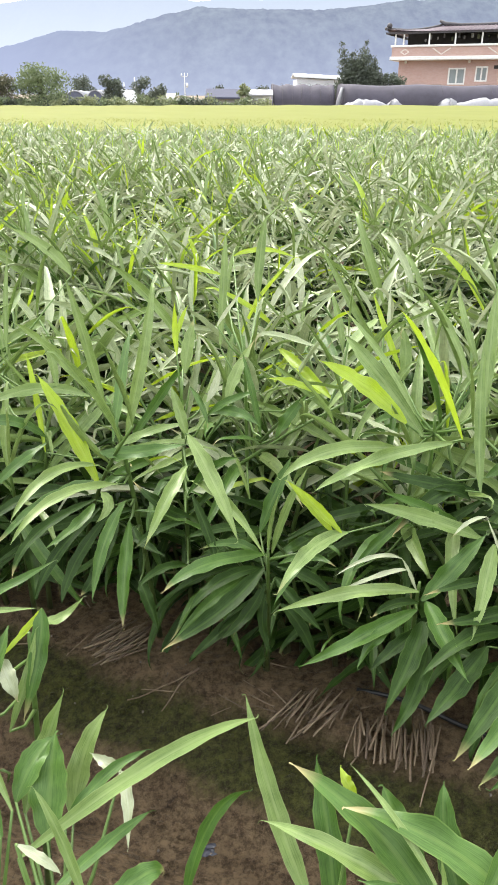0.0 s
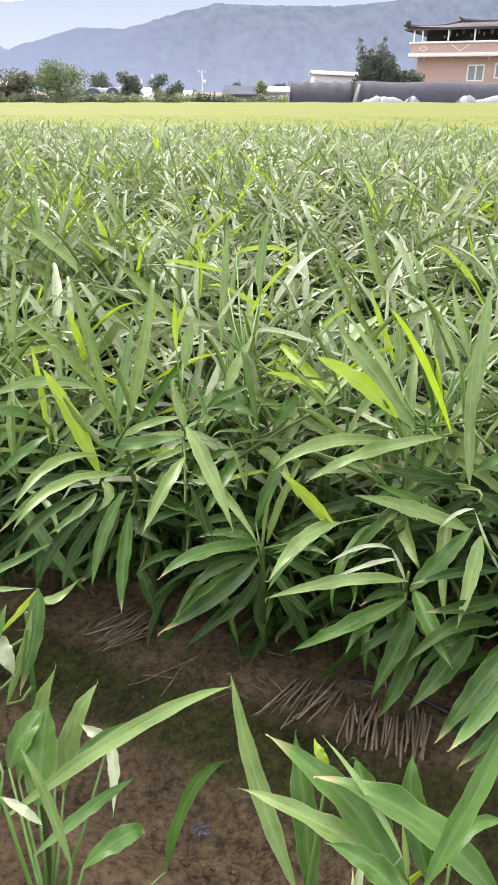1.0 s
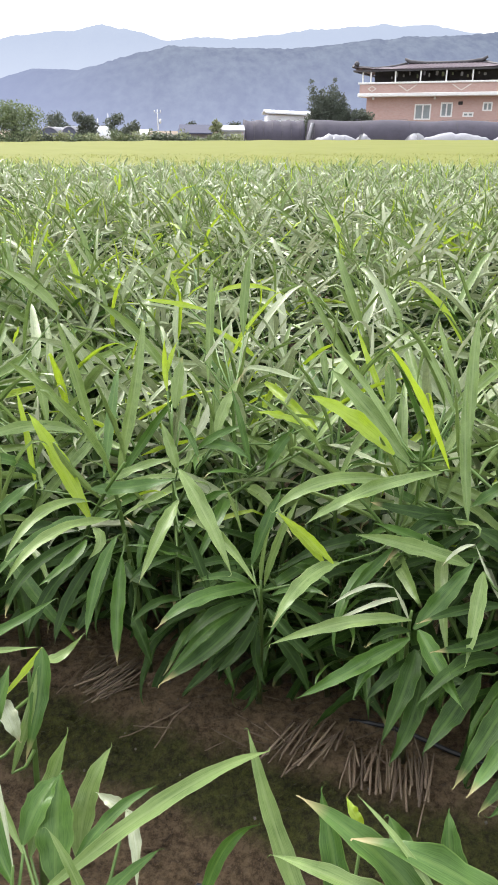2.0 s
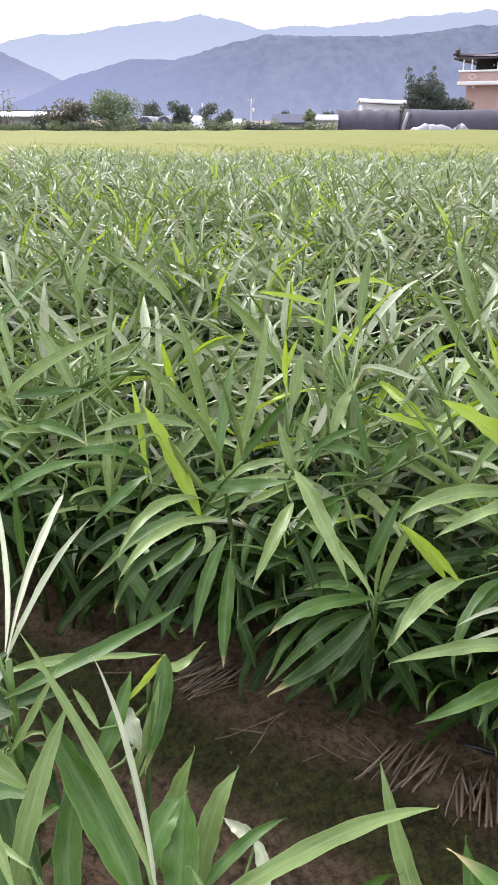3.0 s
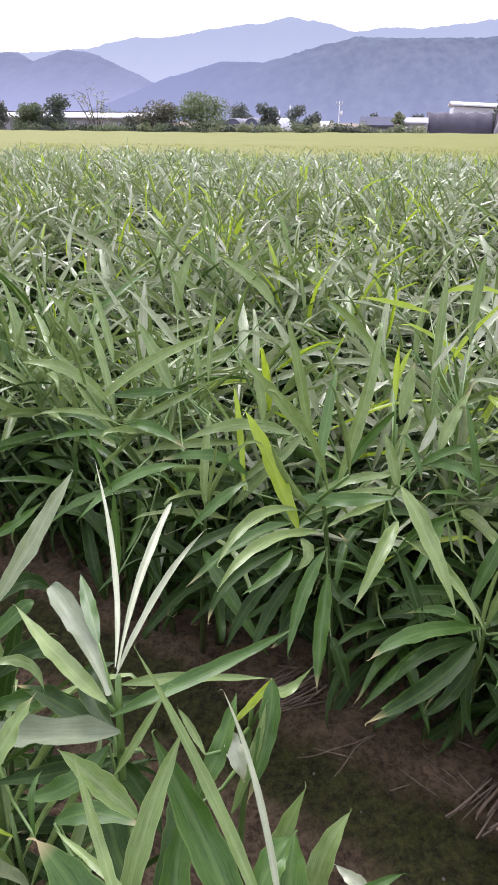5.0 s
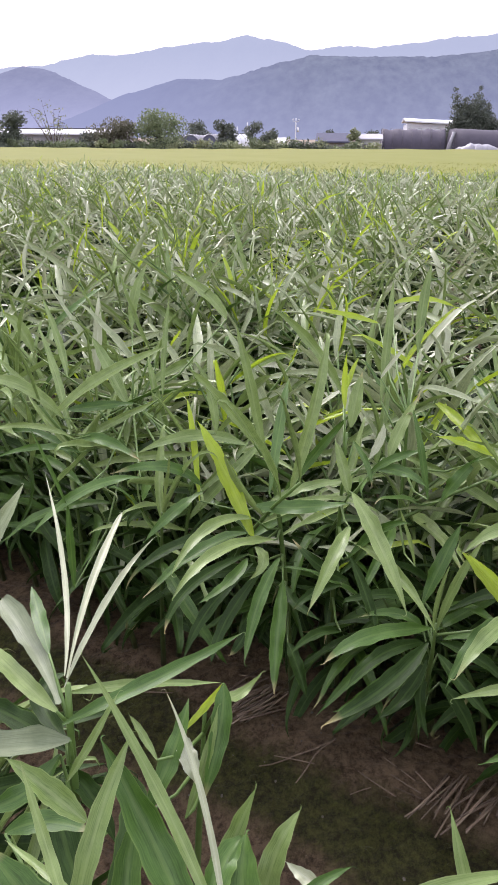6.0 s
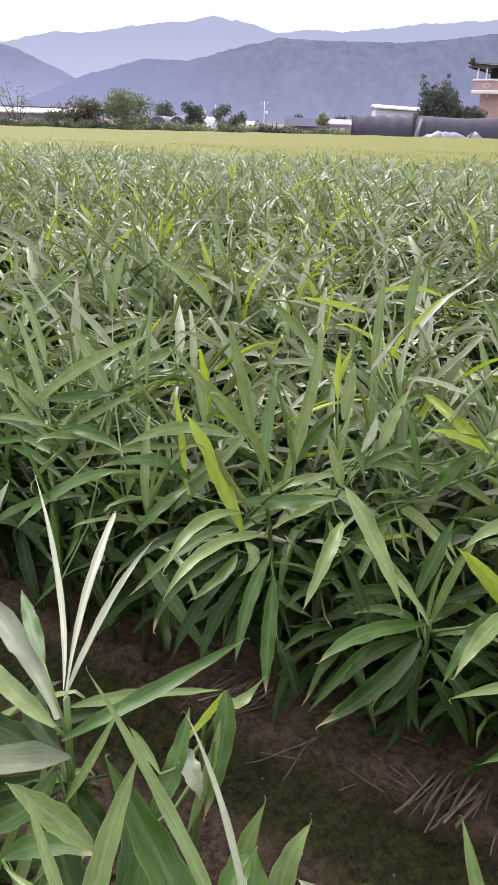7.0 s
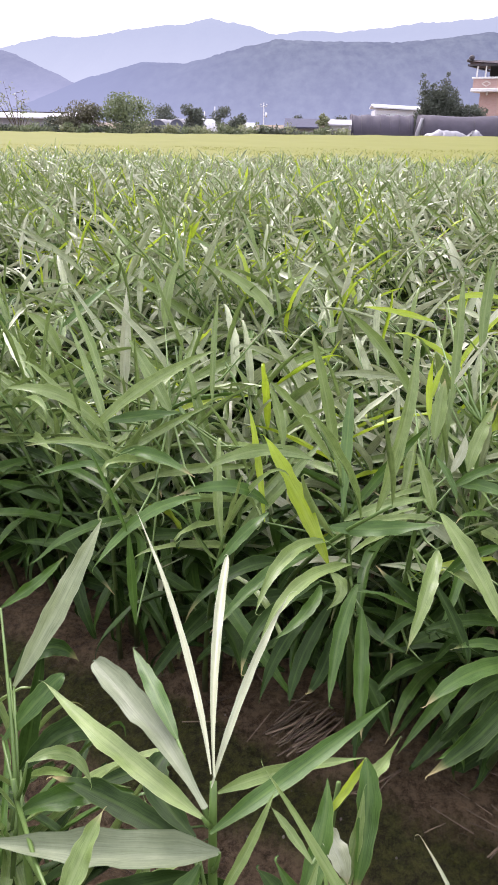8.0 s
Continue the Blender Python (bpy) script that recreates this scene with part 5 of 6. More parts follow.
p.leaf(0, (-0.698, 1.344, 0.754), (-0.725, 1.344, 0.836), (-0.758, 1.344, 0.921), 0.0081, 0.90)
p.leaf(0, (-0.685, 1.312, 0.582), (-0.693, 1.333, 0.678), (-0.697, 1.347, 0.760), 0.0159, -0.05)
p.leaf(1, (-0.371, 1.617, 0.791), (-0.481, 1.564, 0.830), (-0.589, 1.486, 0.815), 0.0273, 0.80)
p.leaf(0, (-0.458, 1.522, 0.729), (-0.527, 1.483, 0.788), (-0.621, 1.418, 0.797), 0.0264, 0.80)
p.leaf(0, (-0.593, 1.510, 0.745), (-0.675, 1.397, 0.766), (-0.738, 1.263, 0.734), 0.0218, 0.65)
p.leaf(0, (-0.457, 1.516, 0.717), (-0.508, 1.445, 0.698), (-0.548, 1.371, 0.670), 0.0225, 0.50)
p.leaf(1, (-0.435, 1.572, 0.834), (-0.447, 1.599, 0.897), (-0.468, 1.619, 0.949), 0.0202, 0.30)
p.leaf(1, (-0.704, 1.796, 0.803), (-0.765, 1.854, 0.878), (-0.825, 1.901, 0.952), 0.0333, 0.40)
p.leaf(1, (-0.778, 1.611, 0.783), (-0.867, 1.591, 0.817), (-0.962, 1.555, 0.816), 0.0149, 0.80)
p.leaf(0, (-0.765, 1.600, 0.754), (-0.850, 1.574, 0.773), (-0.944, 1.531, 0.757), 0.0159, 0.80)
p.leaf(1, (-0.780, 2.115, 0.921), (-0.778, 2.156, 1.012), (-0.749, 2.198, 1.096), 0.0265, -0.55)
p.leaf(1, (-1.019, 1.955, 0.885), (-1.054, 1.975, 0.943), (-1.107, 1.987, 0.985), 0.0328, 0.60)
p.leaf(1, (-0.485, 2.019, 0.983), (-0.543, 2.039, 1.045), (-0.647, 2.052, 1.107), 0.0296, 0.85)
p.leaf(1, (-0.606, 1.772, 0.841), (-0.609, 1.824, 0.958), (-0.604, 1.879, 1.077), 0.0136, -0.20)
p = Ginger("low spreading ginger plant with a snapped pale leaf", (0.4, 1.33, 0), (0.36, 1.26, 0.35), (0.345, 1.215, 0.56))
p.leaf(1, (0.343, 1.205, 0.544), (0.204, 1.174, 0.565), (0.054, 1.136, 0.548), 0.0262, 0.60)
p.leaf(0, (0.339, 1.190, 0.511), (0.227, 1.129, 0.495), (0.104, 1.069, 0.478), 0.0332, 0.45)
p.leaf(0, (0.332, 1.186, 0.504), (0.262, 1.140, 0.495), (0.209, 1.081, 0.462), 0.0253, 0.35)
p.leaf(4, (0.351, 1.180, 0.490), (0.317, 1.111, 0.460), (0.255, 1.022, 0.409), 0.0395, 0.15)
p.leaf(0, (0.354, 1.188, 0.532), (0.370, 1.114, 0.516), (0.397, 1.023, 0.487), 0.0371, -0.30)
p.leaf(0, (0.348, 1.197, 0.528), (0.412, 1.223, 0.586), (0.478, 1.260, 0.644), 0.0371, -0.45)
p.leaf(3, (0.338, 1.206, 0.545), (0.322, 1.213, 0.583), (0.304, 1.218, 0.616), 0.0074, 0.95)
p.leaf(3, (0.304, 1.217, 0.615), (0.245, 1.211, 0.622), (0.173, 1.189, 0.595), 0.0091, 0.60)
p.leaf(3, (0.316, 1.216, 0.589), (0.264, 1.204, 0.586), (0.165, 1.173, 0.562), 0.0101, 0.55)
p.leaf(4, (0.345, 1.204, 0.517), (0.290, 1.187, 0.526), (0.245, 1.161, 0.515), 0.0194, 0.50)
p.leaf(4, (0.359, 1.151, 0.453), (0.324, 1.071, 0.422), (0.264, 0.990, 0.389), 0.0354, 0.15)
p.leaf(4, (0.350, 1.182, 0.471), (0.290, 1.134, 0.461), (0.240, 1.102, 0.437), 0.0273, 0.35)
p.leaf(4, (0.366, 1.202, 0.468), (0.397, 1.150, 0.453), (0.449, 1.108, 0.461), 0.0295, -0.50)
p = Ginger("ginger plant with a hanging light leaf at the bed's edge", (0.62, 1.28, 0), (0.56, 1.2, 0.4), (0.5, 1.17, 0.66))
p.leaf(1, (0.474, 1.201, 0.660), (0.452, 1.154, 0.605), (0.415, 1.078, 0.537), 0.0292, 0.05)
p.leaf(3, (0.512, 1.171, 0.597), (0.485, 1.196, 0.649), (0.463, 1.233, 0.703), 0.0063, 0.65)
p.leaf(3, (0.463, 1.233, 0.702), (0.425, 1.220, 0.698), (0.391, 1.200, 0.677), 0.0081, 0.50)
p.leaf(0, (0.518, 1.172, 0.599), (0.517, 1.097, 0.581), (0.523, 1.007, 0.531), 0.0292, -0.25)
p.leaf(4, (0.512, 1.046, 0.519), (0.434, 0.970, 0.495), (0.344, 0.884, 0.449), 0.0372, 0.20)
p.leaf(0, (0.526, 1.019, 0.510), (0.447, 0.941, 0.481), (0.361, 0.864, 0.453), 0.0334, 0.20)
p.leaf(4, (0.523, 0.976, 0.464), (0.454, 0.907, 0.456), (0.370, 0.837, 0.445), 0.0298, 0.20)
p.leaf(4, (0.526, 0.948, 0.451), (0.459, 0.881, 0.448), (0.385, 0.827, 0.448), 0.0277, 0.20)
p.leaf(4, (0.463, 1.118, 0.481), (0.394, 1.044, 0.462), (0.316, 0.968, 0.439), 0.0395, 0.25)
p.leaf(0, (0.513, 0.915, 0.429), (0.484, 0.867, 0.418), (0.447, 0.818, 0.408), 0.0193, 0.05)
p.leaf(4, (0.526, 1.188, 0.587), (0.438, 1.171, 0.593), (0.339, 1.146, 0.582), 0.0224, 0.55)
p.leaf(4, (0.516, 1.150, 0.552), (0.448, 1.110, 0.558), (0.354, 1.090, 0.559), 0.0296, 0.50)
p.leaf(4, (0.507, 1.127, 0.504), (0.416, 1.094, 0.522), (0.317, 1.034, 0.485), 0.0314, 0.40)
p.leaf(0, (0.548, 1.143, 0.585), (0.598, 1.151, 0.606), (0.653, 1.141, 0.586), 0.0265, -0.60)
p = Ginger("ginger plant with a broad bright young leaf", (0.42, 1.62, 0), (0.42, 1.52, 0.5), (0.4, 1.45, 0.82))
p.leaf(2, (0.322, 1.375, 0.835), (0.237, 1.409, 0.902), (0.150, 1.441, 0.944), 0.0360, 0.80)
p.leaf(1, (0.420, 1.357, 0.801), (0.253, 1.300, 0.789), (0.125, 1.232, 0.755), 0.0266, 0.60)
p.leaf(1, (0.317, 1.371, 0.779), (0.162, 1.317, 0.798), (0.065, 1.261, 0.767), 0.0304, 0.65)
p.leaf(2, (0.421, 1.315, 0.828), (0.336, 1.287, 0.999), (0.256, 1.240, 1.107), 0.0145, 1.60)
p.leaf(1, (0.344, 1.401, 0.844), (0.283, 1.480, 0.939), (0.201, 1.556, 1.024), 0.0137, 0.65)
p.leaf(1, (0.368, 1.409, 0.790), (0.285, 1.490, 0.889), (0.213, 1.568, 0.958), 0.0399, 0.65)
p.leaf(1, (0.358, 1.599, 0.841), (0.364, 1.627, 0.902), (0.355, 1.652, 0.954), 0.0268, 0.20)
p.leaf(1, (0.473, 1.314, 0.710), (0.477, 1.395, 0.836), (0.491, 1.482, 0.975), 0.0221, 0.15)
p.leaf(1, (0.516, 1.478, 0.827), (0.532, 1.559, 0.952), (0.557, 1.632, 1.062), 0.0266, 0.05)
p.leaf(1, (0.605, 1.309, 0.941), (0.551, 1.359, 0.999), (0.497, 1.399, 1.034), 0.0296, 0.80)
p.leaf(1, (0.481, 1.273, 0.623), (0.358, 1.258, 0.680), (0.228, 1.238, 0.727), 0.0323, 0.75)
p.leaf(0, (0.445, 1.300, 0.633), (0.350, 1.285, 0.691), (0.265, 1.264, 0.736), 0.0243, 0.80)
p.leaf(0, (0.222, 1.282, 0.538), (0.290, 1.312, 0.604), (0.362, 1.319, 0.670), 0.0233, -0.65)
p.leaf(1, (0.207, 1.300, 0.621), (0.129, 1.236, 0.624), (0.058, 1.151, 0.580), 0.0304, 0.40)
p.leaf(2, (0.192, 1.283, 0.631), (0.139, 1.306, 0.679), (0.086, 1.328, 0.724), 0.0199, 0.70)
p.leaf(1, (0.285, 2.104, 0.738), (0.277, 2.165, 0.819), (0.252, 2.238, 0.903), 0.0210, 0.25)
p.leaf(2, (0.373, 1.704, 0.830), (0.341, 1.763, 0.908), (0.313, 1.824, 0.990), 0.0161, 0.45)
p.leaf(3, (0.361, 1.814, 0.830), (0.364, 1.852, 0.911), (0.369, 1.894, 0.999), 0.0096, 0.05)
p.leaf(1, (0.481, 1.503, 0.878), (0.439, 1.574, 0.980), (0.389, 1.625, 1.040), 0.0154, 0.65)
p.leaf(1, (0.516, 1.564, 0.892), (0.490, 1.612, 0.969), (0.477, 1.672, 1.049), 0.0157, 0.45)
p.leaf(4, (0.479, 1.368, 0.686), (0.371, 1.341, 0.716), (0.272, 1.335, 0.746), 0.0288, 0.75)
p.leaf(4, (0.472, 1.358, 0.664), (0.395, 1.330, 0.694), (0.292, 1.262, 0.640), 0.0326, 0.55)
p.leaf(4, (0.497, 1.340, 0.674), (0.544, 1.290, 0.662), (0.588, 1.225, 0.621), 0.0341, -0.60)
p.leaf(0, (0.497, 1.361, 0.718), (0.551, 1.358, 0.761), (0.610, 1.354, 0.802), 0.0250, -0.75)
# plants beside the camera, leaf by leaf
p = Ginger("ginger plant with pale rolled upper leaves beside the furrow", (-0.44, 0.68, 0), (-0.458, 0.725, 0.5), (-0.462, 0.757, 0.85), 0.011)
p.leaf(3, (-0.464, 0.756, 0.862), (-0.517, 0.901, 0.901), (-0.606, 1.067, 0.968), 0.0073, 0.05)
p.leaf(3, (-0.461, 0.755, 0.860), (-0.478, 0.889, 0.889), (-0.484, 1.054, 0.912), 0.0151, -0.10, True)
p.leaf(3, (-0.463, 0.750, 0.851), (-0.434, 0.840, 0.917), (-0.400, 0.926, 0.952), 0.0084, -0.30)
p.leaf(1, (-0.470, 0.738, 0.825), (-0.590, 0.856, 0.774), (-0.719, 0.982, 0.739), 0.0240, 0.25)
p.leaf(5, (-0.468, 0.741, 0.833), (-0.544, 0.843, 0.830), (-0.636, 0.948, 0.814), 0.0400, 0.20, True)
p.leaf(0, (-0.507, 0.810, 0.845), (-0.547, 0.875, 0.852), (-0.584, 0.937, 0.849), 0.0183, 0.10)
p.leaf(5, (-0.452, 0.726, 0.795), (-0.572, 0.768, 0.723), (-0.764, 0.835, 0.624), 0.0400, 0.45)
p.leaf(0, (-0.462, 0.732, 0.812), (-0.376, 0.819, 0.813), (-0.279, 0.912, 0.823), 0.0195, -0.40)
p.leaf(1, (-0.458, 0.756, 0.838), (-0.397, 0.822, 0.799), (-0.305, 0.889, 0.756), 0.0151, -0.50)
p.leaf(1, (-0.453, 0.706, 0.753), (-0.427, 0.729, 0.796), (-0.403, 0.763, 0.840), 0.0105, -0.45)
p.leaf(0, (-0.473, 0.739, 0.757), (-0.508, 0.708, 0.723), (-0.570, 0.692, 0.701), 0.0269, 0.45)
p.leaf(4, (-0.478, 0.754, 0.720), (-0.439, 0.743, 0.687), (-0.403, 0.710, 0.657), 0.0261, -0.30)
p.leaf(4, (-0.486, 0.783, 0.736), (-0.542, 0.846, 0.740), (-0.523, 0.893, 0.741), 0.0312, -0.00)
p.leaf(4, (-0.485, 0.767, 0.702), (-0.569, 0.777, 0.647), (-0.669, 0.771, 0.610), 0.0244, 0.50)
p.leaf(4, (-0.491, 0.791, 0.707), (-0.594, 0.858, 0.683), (-0.698, 0.918, 0.645), 0.0301, 0.35)
p = Ginger("wilting ginger plant with a folded drooping leaf", (-0.36, 0.86, 0), (-0.345, 0.89, 0.4), (-0.33, 0.9, 0.7))
p.leaf(0, (-0.302, 0.891, 0.753), (-0.300, 0.849, 0.709), (-0.315, 0.793, 0.638), 0.0271, 0.20)
p.leaf(2, (-0.302, 0.891, 0.753), (-0.324, 0.866, 0.729), (-0.354, 0.831, 0.710), 0.0101, 0.45)
p.leaf(1, (-0.304, 0.888, 0.746), (-0.287, 0.902, 0.723), (-0.255, 0.952, 0.727), 0.0148, -0.50)
p.leaf(3, (-0.352, 0.831, 0.710), (-0.333, 0.807, 0.700), (-0.321, 0.795, 0.669), 0.0235, -0.20)
p.leaf(1, (-0.334, 0.783, 0.623), (-0.314, 0.825, 0.684), (-0.305, 0.861, 0.737), 0.0141, -0.30)
p.leaf(0, (-0.378, 0.750, 0.659), (-0.354, 0.807, 0.706), (-0.346, 0.868, 0.740), 0.0248, -0.25)
p.leaf(1, (-0.362, 0.765, 0.738), (-0.388, 0.790, 0.752), (-0.407, 0.804, 0.765), 0.0094, 0.25)
p = Ginger("ginger plant with broad upright leaves and a yellow-edged spear", (-0.29, 0.47, 0), (-0.3, 0.5, 0.35), (-0.3, 0.55, 0.55))
p.leaf(0, (-0.261, 0.552, 0.723), (-0.329, 0.630, 0.771), (-0.398, 0.686, 0.845), 0.0386, 0.20)
p.leaf(1, (-0.393, 0.554, 0.722), (-0.384, 0.612, 0.798), (-0.362, 0.679, 0.866), 0.0226, -0.30)
p.leaf(1, (-0.249, 0.565, 0.749), (-0.319, 0.635, 0.829), (-0.411, 0.689, 0.953), 0.0129, 0.30)
p.leaf(0, (-0.372, 0.505, 0.753), (-0.411, 0.531, 0.798), (-0.464, 0.553, 0.840), 0.0419, 0.20)
p.leaf(1, (-0.364, 0.508, 0.807), (-0.404, 0.555, 0.849), (-0.441, 0.596, 0.903), 0.0107, 0.10)
p.leaf(1, (-0.393, 0.616, 0.809), (-0.433, 0.623, 0.838), (-0.475, 0.630, 0.866), 0.0247, 0.40)
p.leaf(0, (-0.341, 0.566, 0.681), (-0.357, 0.618, 0.728), (-0.356, 0.668, 0.767), 0.0313, -0.10)
p.leaf(3, (-0.225, 0.480, 0.846), (-0.258, 0.548, 0.934), (-0.302, 0.604, 0.999), 0.0058, 0.15)
p.leaf(4, (-0.397, 0.617, 0.666), (-0.455, 0.685, 0.688), (-0.478, 0.739, 0.717), 0.0375, 0.05)
p.leaf(4, (-0.391, 0.636, 0.658), (-0.378, 0.719, 0.690), (-0.418, 0.769, 0.715), 0.0384, -0.05)
p.leaf(0, (-0.497, 0.639, 0.745), (-0.461, 0.663, 0.740), (-0.403, 0.652, 0.746), 0.0238, -0.45)
p.leaf(1, (-0.371, 0.557, 0.770), (-0.433, 0.591, 0.766), (-0.487, 0.623, 0.757), 0.0086, 0.25)
p = Ginger("ginger plant with a long arching leaf and a folded pale one", (-0.24, 0.5, 0), (-0.23, 0.53, 0.35), (-0.22, 0.56, 0.52))
p.leaf(1, (-0.284, 0.671, 0.603), (-0.266, 0.711, 0.662), (-0.239, 0.746, 0.732), 0.0265, -0.35)
p.leaf(1, (-0.224, 0.671, 0.585), (-0.215, 0.713, 0.650), (-0.186, 0.751, 0.700), 0.0291, -0.25)
p.leaf(0, (-0.240, 0.619, 0.621), (-0.245, 0.670, 0.662), (-0.246, 0.717, 0.693), 0.0434, -0.05)
p.leaf(0, (-0.214, 0.618, 0.659), (-0.172, 0.658, 0.687), (-0.125, 0.691, 0.695), 0.0151, -0.35)
p.leaf(3, (-0.157, 0.676, 0.673), (-0.175, 0.686, 0.675), (-0.197, 0.697, 0.681), 0.0157, 0.35)
p.leaf(3, (-0.159, 0.677, 0.674), (-0.146, 0.650, 0.660), (-0.140, 0.604, 0.631), 0.0151, -0.10)
p = Ginger("ginger plant with a long light leaf arching over the furrow", (-0.2, 0.42, 0), (-0.2, 0.46, 0.35), (-0.19, 0.5, 0.56))
p.leaf(1, (-0.232, 0.522, 0.734), (-0.092, 0.563, 0.827), (0.009, 0.558, 0.892), 0.0171, -0.55)
p.leaf(1, (-0.151, 0.473, 0.727), (-0.178, 0.503, 0.791), (-0.205, 0.525, 0.835), 0.0105, 0.20)
p.leaf(0, (-0.076, 0.585, 0.546), (-0.044, 0.630, 0.642), (0.005, 0.639, 0.688), 0.0163, -0.50)
p.leaf(0, (-0.214, 0.530, 0.657), (-0.160, 0.580, 0.672), (-0.113, 0.616, 0.680), 0.0146, -0.40)
p.leaf(0, (-0.153, 0.511, 0.666), (-0.113, 0.539, 0.680), (-0.091, 0.554, 0.667), 0.0232, -0.40)
p.leaf(3, (-0.202, 0.462, 0.843), (-0.179, 0.456, 0.832), (-0.163, 0.451, 0.820), 0.0086, -0.35)
p.leaf(0, (-0.280, 0.643, 0.660), (-0.268, 0.685, 0.680), (-0.249, 0.720, 0.684), 0.0311, -0.35)
p = Ginger("ginger plant with broad light leaves and a rolled spear", (0.09, 0.5, 0), (0.09, 0.53, 0.3), (0.09, 0.55, 0.48))
p.leaf(1, (0.094, 0.626, 0.452), (0.039, 0.718, 0.553), (-0.002, 0.807, 0.669), 0.0267, 0.20)
p.leaf(0, (0.205, 0.496, 0.652), (0.148, 0.566, 0.704), (0.053, 0.630, 0.742), 0.0369, 0.35)
p.leaf(0, (0.109, 0.569, 0.521), (0.102, 0.640, 0.599), (0.090, 0.704, 0.664), 0.0338, 0.10)
p.leaf(1, (0.205, 0.501, 0.663), (0.123, 0.555, 0.679), (0.019, 0.603, 0.682), 0.0262, 0.40)
p.leaf(1, (0.195, 0.502, 0.710), (0.162, 0.559, 0.736), (0.116, 0.615, 0.760), 0.0076, 0.30)
p.leaf(2, (0.125, 0.614, 0.711), (0.115, 0.620, 0.724), (0.108, 0.636, 0.732), 0.0125, 0.35)
p.leaf(1, (0.196, 0.479, 0.709), (0.194, 0.491, 0.735), (0.190, 0.504, 0.763), 0.0065, 0.30)
p = Ginger("ginger plant with wide grey-green leaves", (0.25, 0.42, 0), (0.25, 0.46, 0.25), (0.25, 0.5, 0.45))
p.leaf(0, (0.295, 0.467, 0.688), (0.214, 0.533, 0.731), (0.108, 0.588, 0.725), 0.0351, 0.40)
p.leaf(0, (0.239, 0.529, 0.628), (0.223, 0.578, 0.686), (0.225, 0.619, 0.725), 0.0305, 0.20)
p.leaf(0, (0.201, 0.439, 0.764), (0.253, 0.490, 0.829), (0.328, 0.572, 0.913), 0.0203, -0.15)
p.leaf(0, (0.197, 0.562, 0.650), (0.176, 0.598, 0.680), (0.160, 0.632, 0.704), 0.0312, 0.30)
p.leaf(0, (0.240, 0.486, 0.725), (0.269, 0.516, 0.743), (0.316, 0.530, 0.729), 0.0155, -0.25)
p.leaf(0, (0.186, 0.457, 0.708), (0.161, 0.484, 0.719), (0.116, 0.508, 0.721), 0.0269, 0.35)
p = Ginger("ginger plant with long light leaves beside the furrow", (-0.7, 0.8, 0), (-0.71, 0.84, 0.45), (-0.73, 0.88, 0.68))
p.leaf(6, (-0.769, 0.991, 0.722), (-0.711, 1.058, 0.828), (-0.672, 1.123, 0.912), 0.0299, -0.65)
p.leaf(1, (-0.601, 0.685, 0.741), (-0.589, 0.722, 0.770), (-0.574, 0.758, 0.796), 0.0226, -0.40)
p.leaf(0, (-0.772, 0.945, 0.671), (-0.720, 0.977, 0.729), (-0.702, 1.005, 0.738), 0.0262, -0.65)
p.leaf(0, (-0.728, 0.873, 0.627), (-0.655, 0.891, 0.648), (-0.581, 0.900, 0.652), 0.0304, -0.50)
p.leaf(1, (-0.702, 0.867, 0.727), (-0.661, 0.890, 0.719), (-0.630, 0.878, 0.686), 0.0160, -0.55)
p.leaf(0, (-0.805, 1.057, 0.800), (-0.762, 1.084, 0.825), (-0.730, 1.121, 0.849), 0.0154, -0.70)
p.leaf(4, (-0.806, 1.054, 0.676), (-0.756, 1.078, 0.716), (-0.715, 1.091, 0.687), 0.0288, -0.65)
p.leaf(0, (-0.531, 0.651, 0.700), (-0.539, 0.669, 0.740), (-0.539, 0.695, 0.749), 0.0071, -0.15)
p.leaf(4, (-0.746, 0.931, 0.636), (-0.686, 0.975, 0.668), (-0.651, 0.985, 0.636), 0.0371, -0.55)


def crop(name, places, kinds, count, first, label, stems, widen=1.0, tall=(0.74, 0.98)):
    """Many shoots in one mesh, for the beds further off."""
    bins, chunks = {}, []
    for u, v in places:
        p, r, leaves = random_shoot(u, v, GROWN, tall, count, size=1.12)
        if stems:
            sv, sf = tube(p[::2], r[::2] * 1.1, 4, False)
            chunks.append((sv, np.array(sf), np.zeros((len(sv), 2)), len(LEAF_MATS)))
        for k, (kind, shape, mat, m) in enumerate(leaves):
            if k >= first:
                if kind in ("up", "mid") and mat in (0, 1) and k > count * 0.5:          # upper leaves go paler: the sky's sheen is put into their colour
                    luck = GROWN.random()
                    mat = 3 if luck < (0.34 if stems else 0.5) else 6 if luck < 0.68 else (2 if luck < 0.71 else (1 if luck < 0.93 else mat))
                bins.setdefault((kind, shape % len(kinds[kind]), mat), []).append(m)
    for (kind, shape, mat), ms in bins.items():
        v, f, uv = kinds[kind][shape]
        v = v * np.array((widen, 1, 1))
        m = np.array(ms)
        out = np.einsum("nij,kj->nki", m[:, :3, :3], v) + m[:, None, :3, 3]
        quads = (f[None] + (np.arange(len(m)) * len(v))[:, None, None]).reshape(-1, 4)
        chunks.append((out.reshape(-1, 3), quads, np.tile(uv, (len(m), 1)), mat))
    me = joined(name, chunks, LEAF_MATS + [M_STEM])
    tagged(new(name, me), label, "ginger crop", kind="stuff")


def bed_span(v):
    """How far a bed at v reaches along u."""
    return -2.0 - 1.6 * v, 1.1 + 0.42 * v


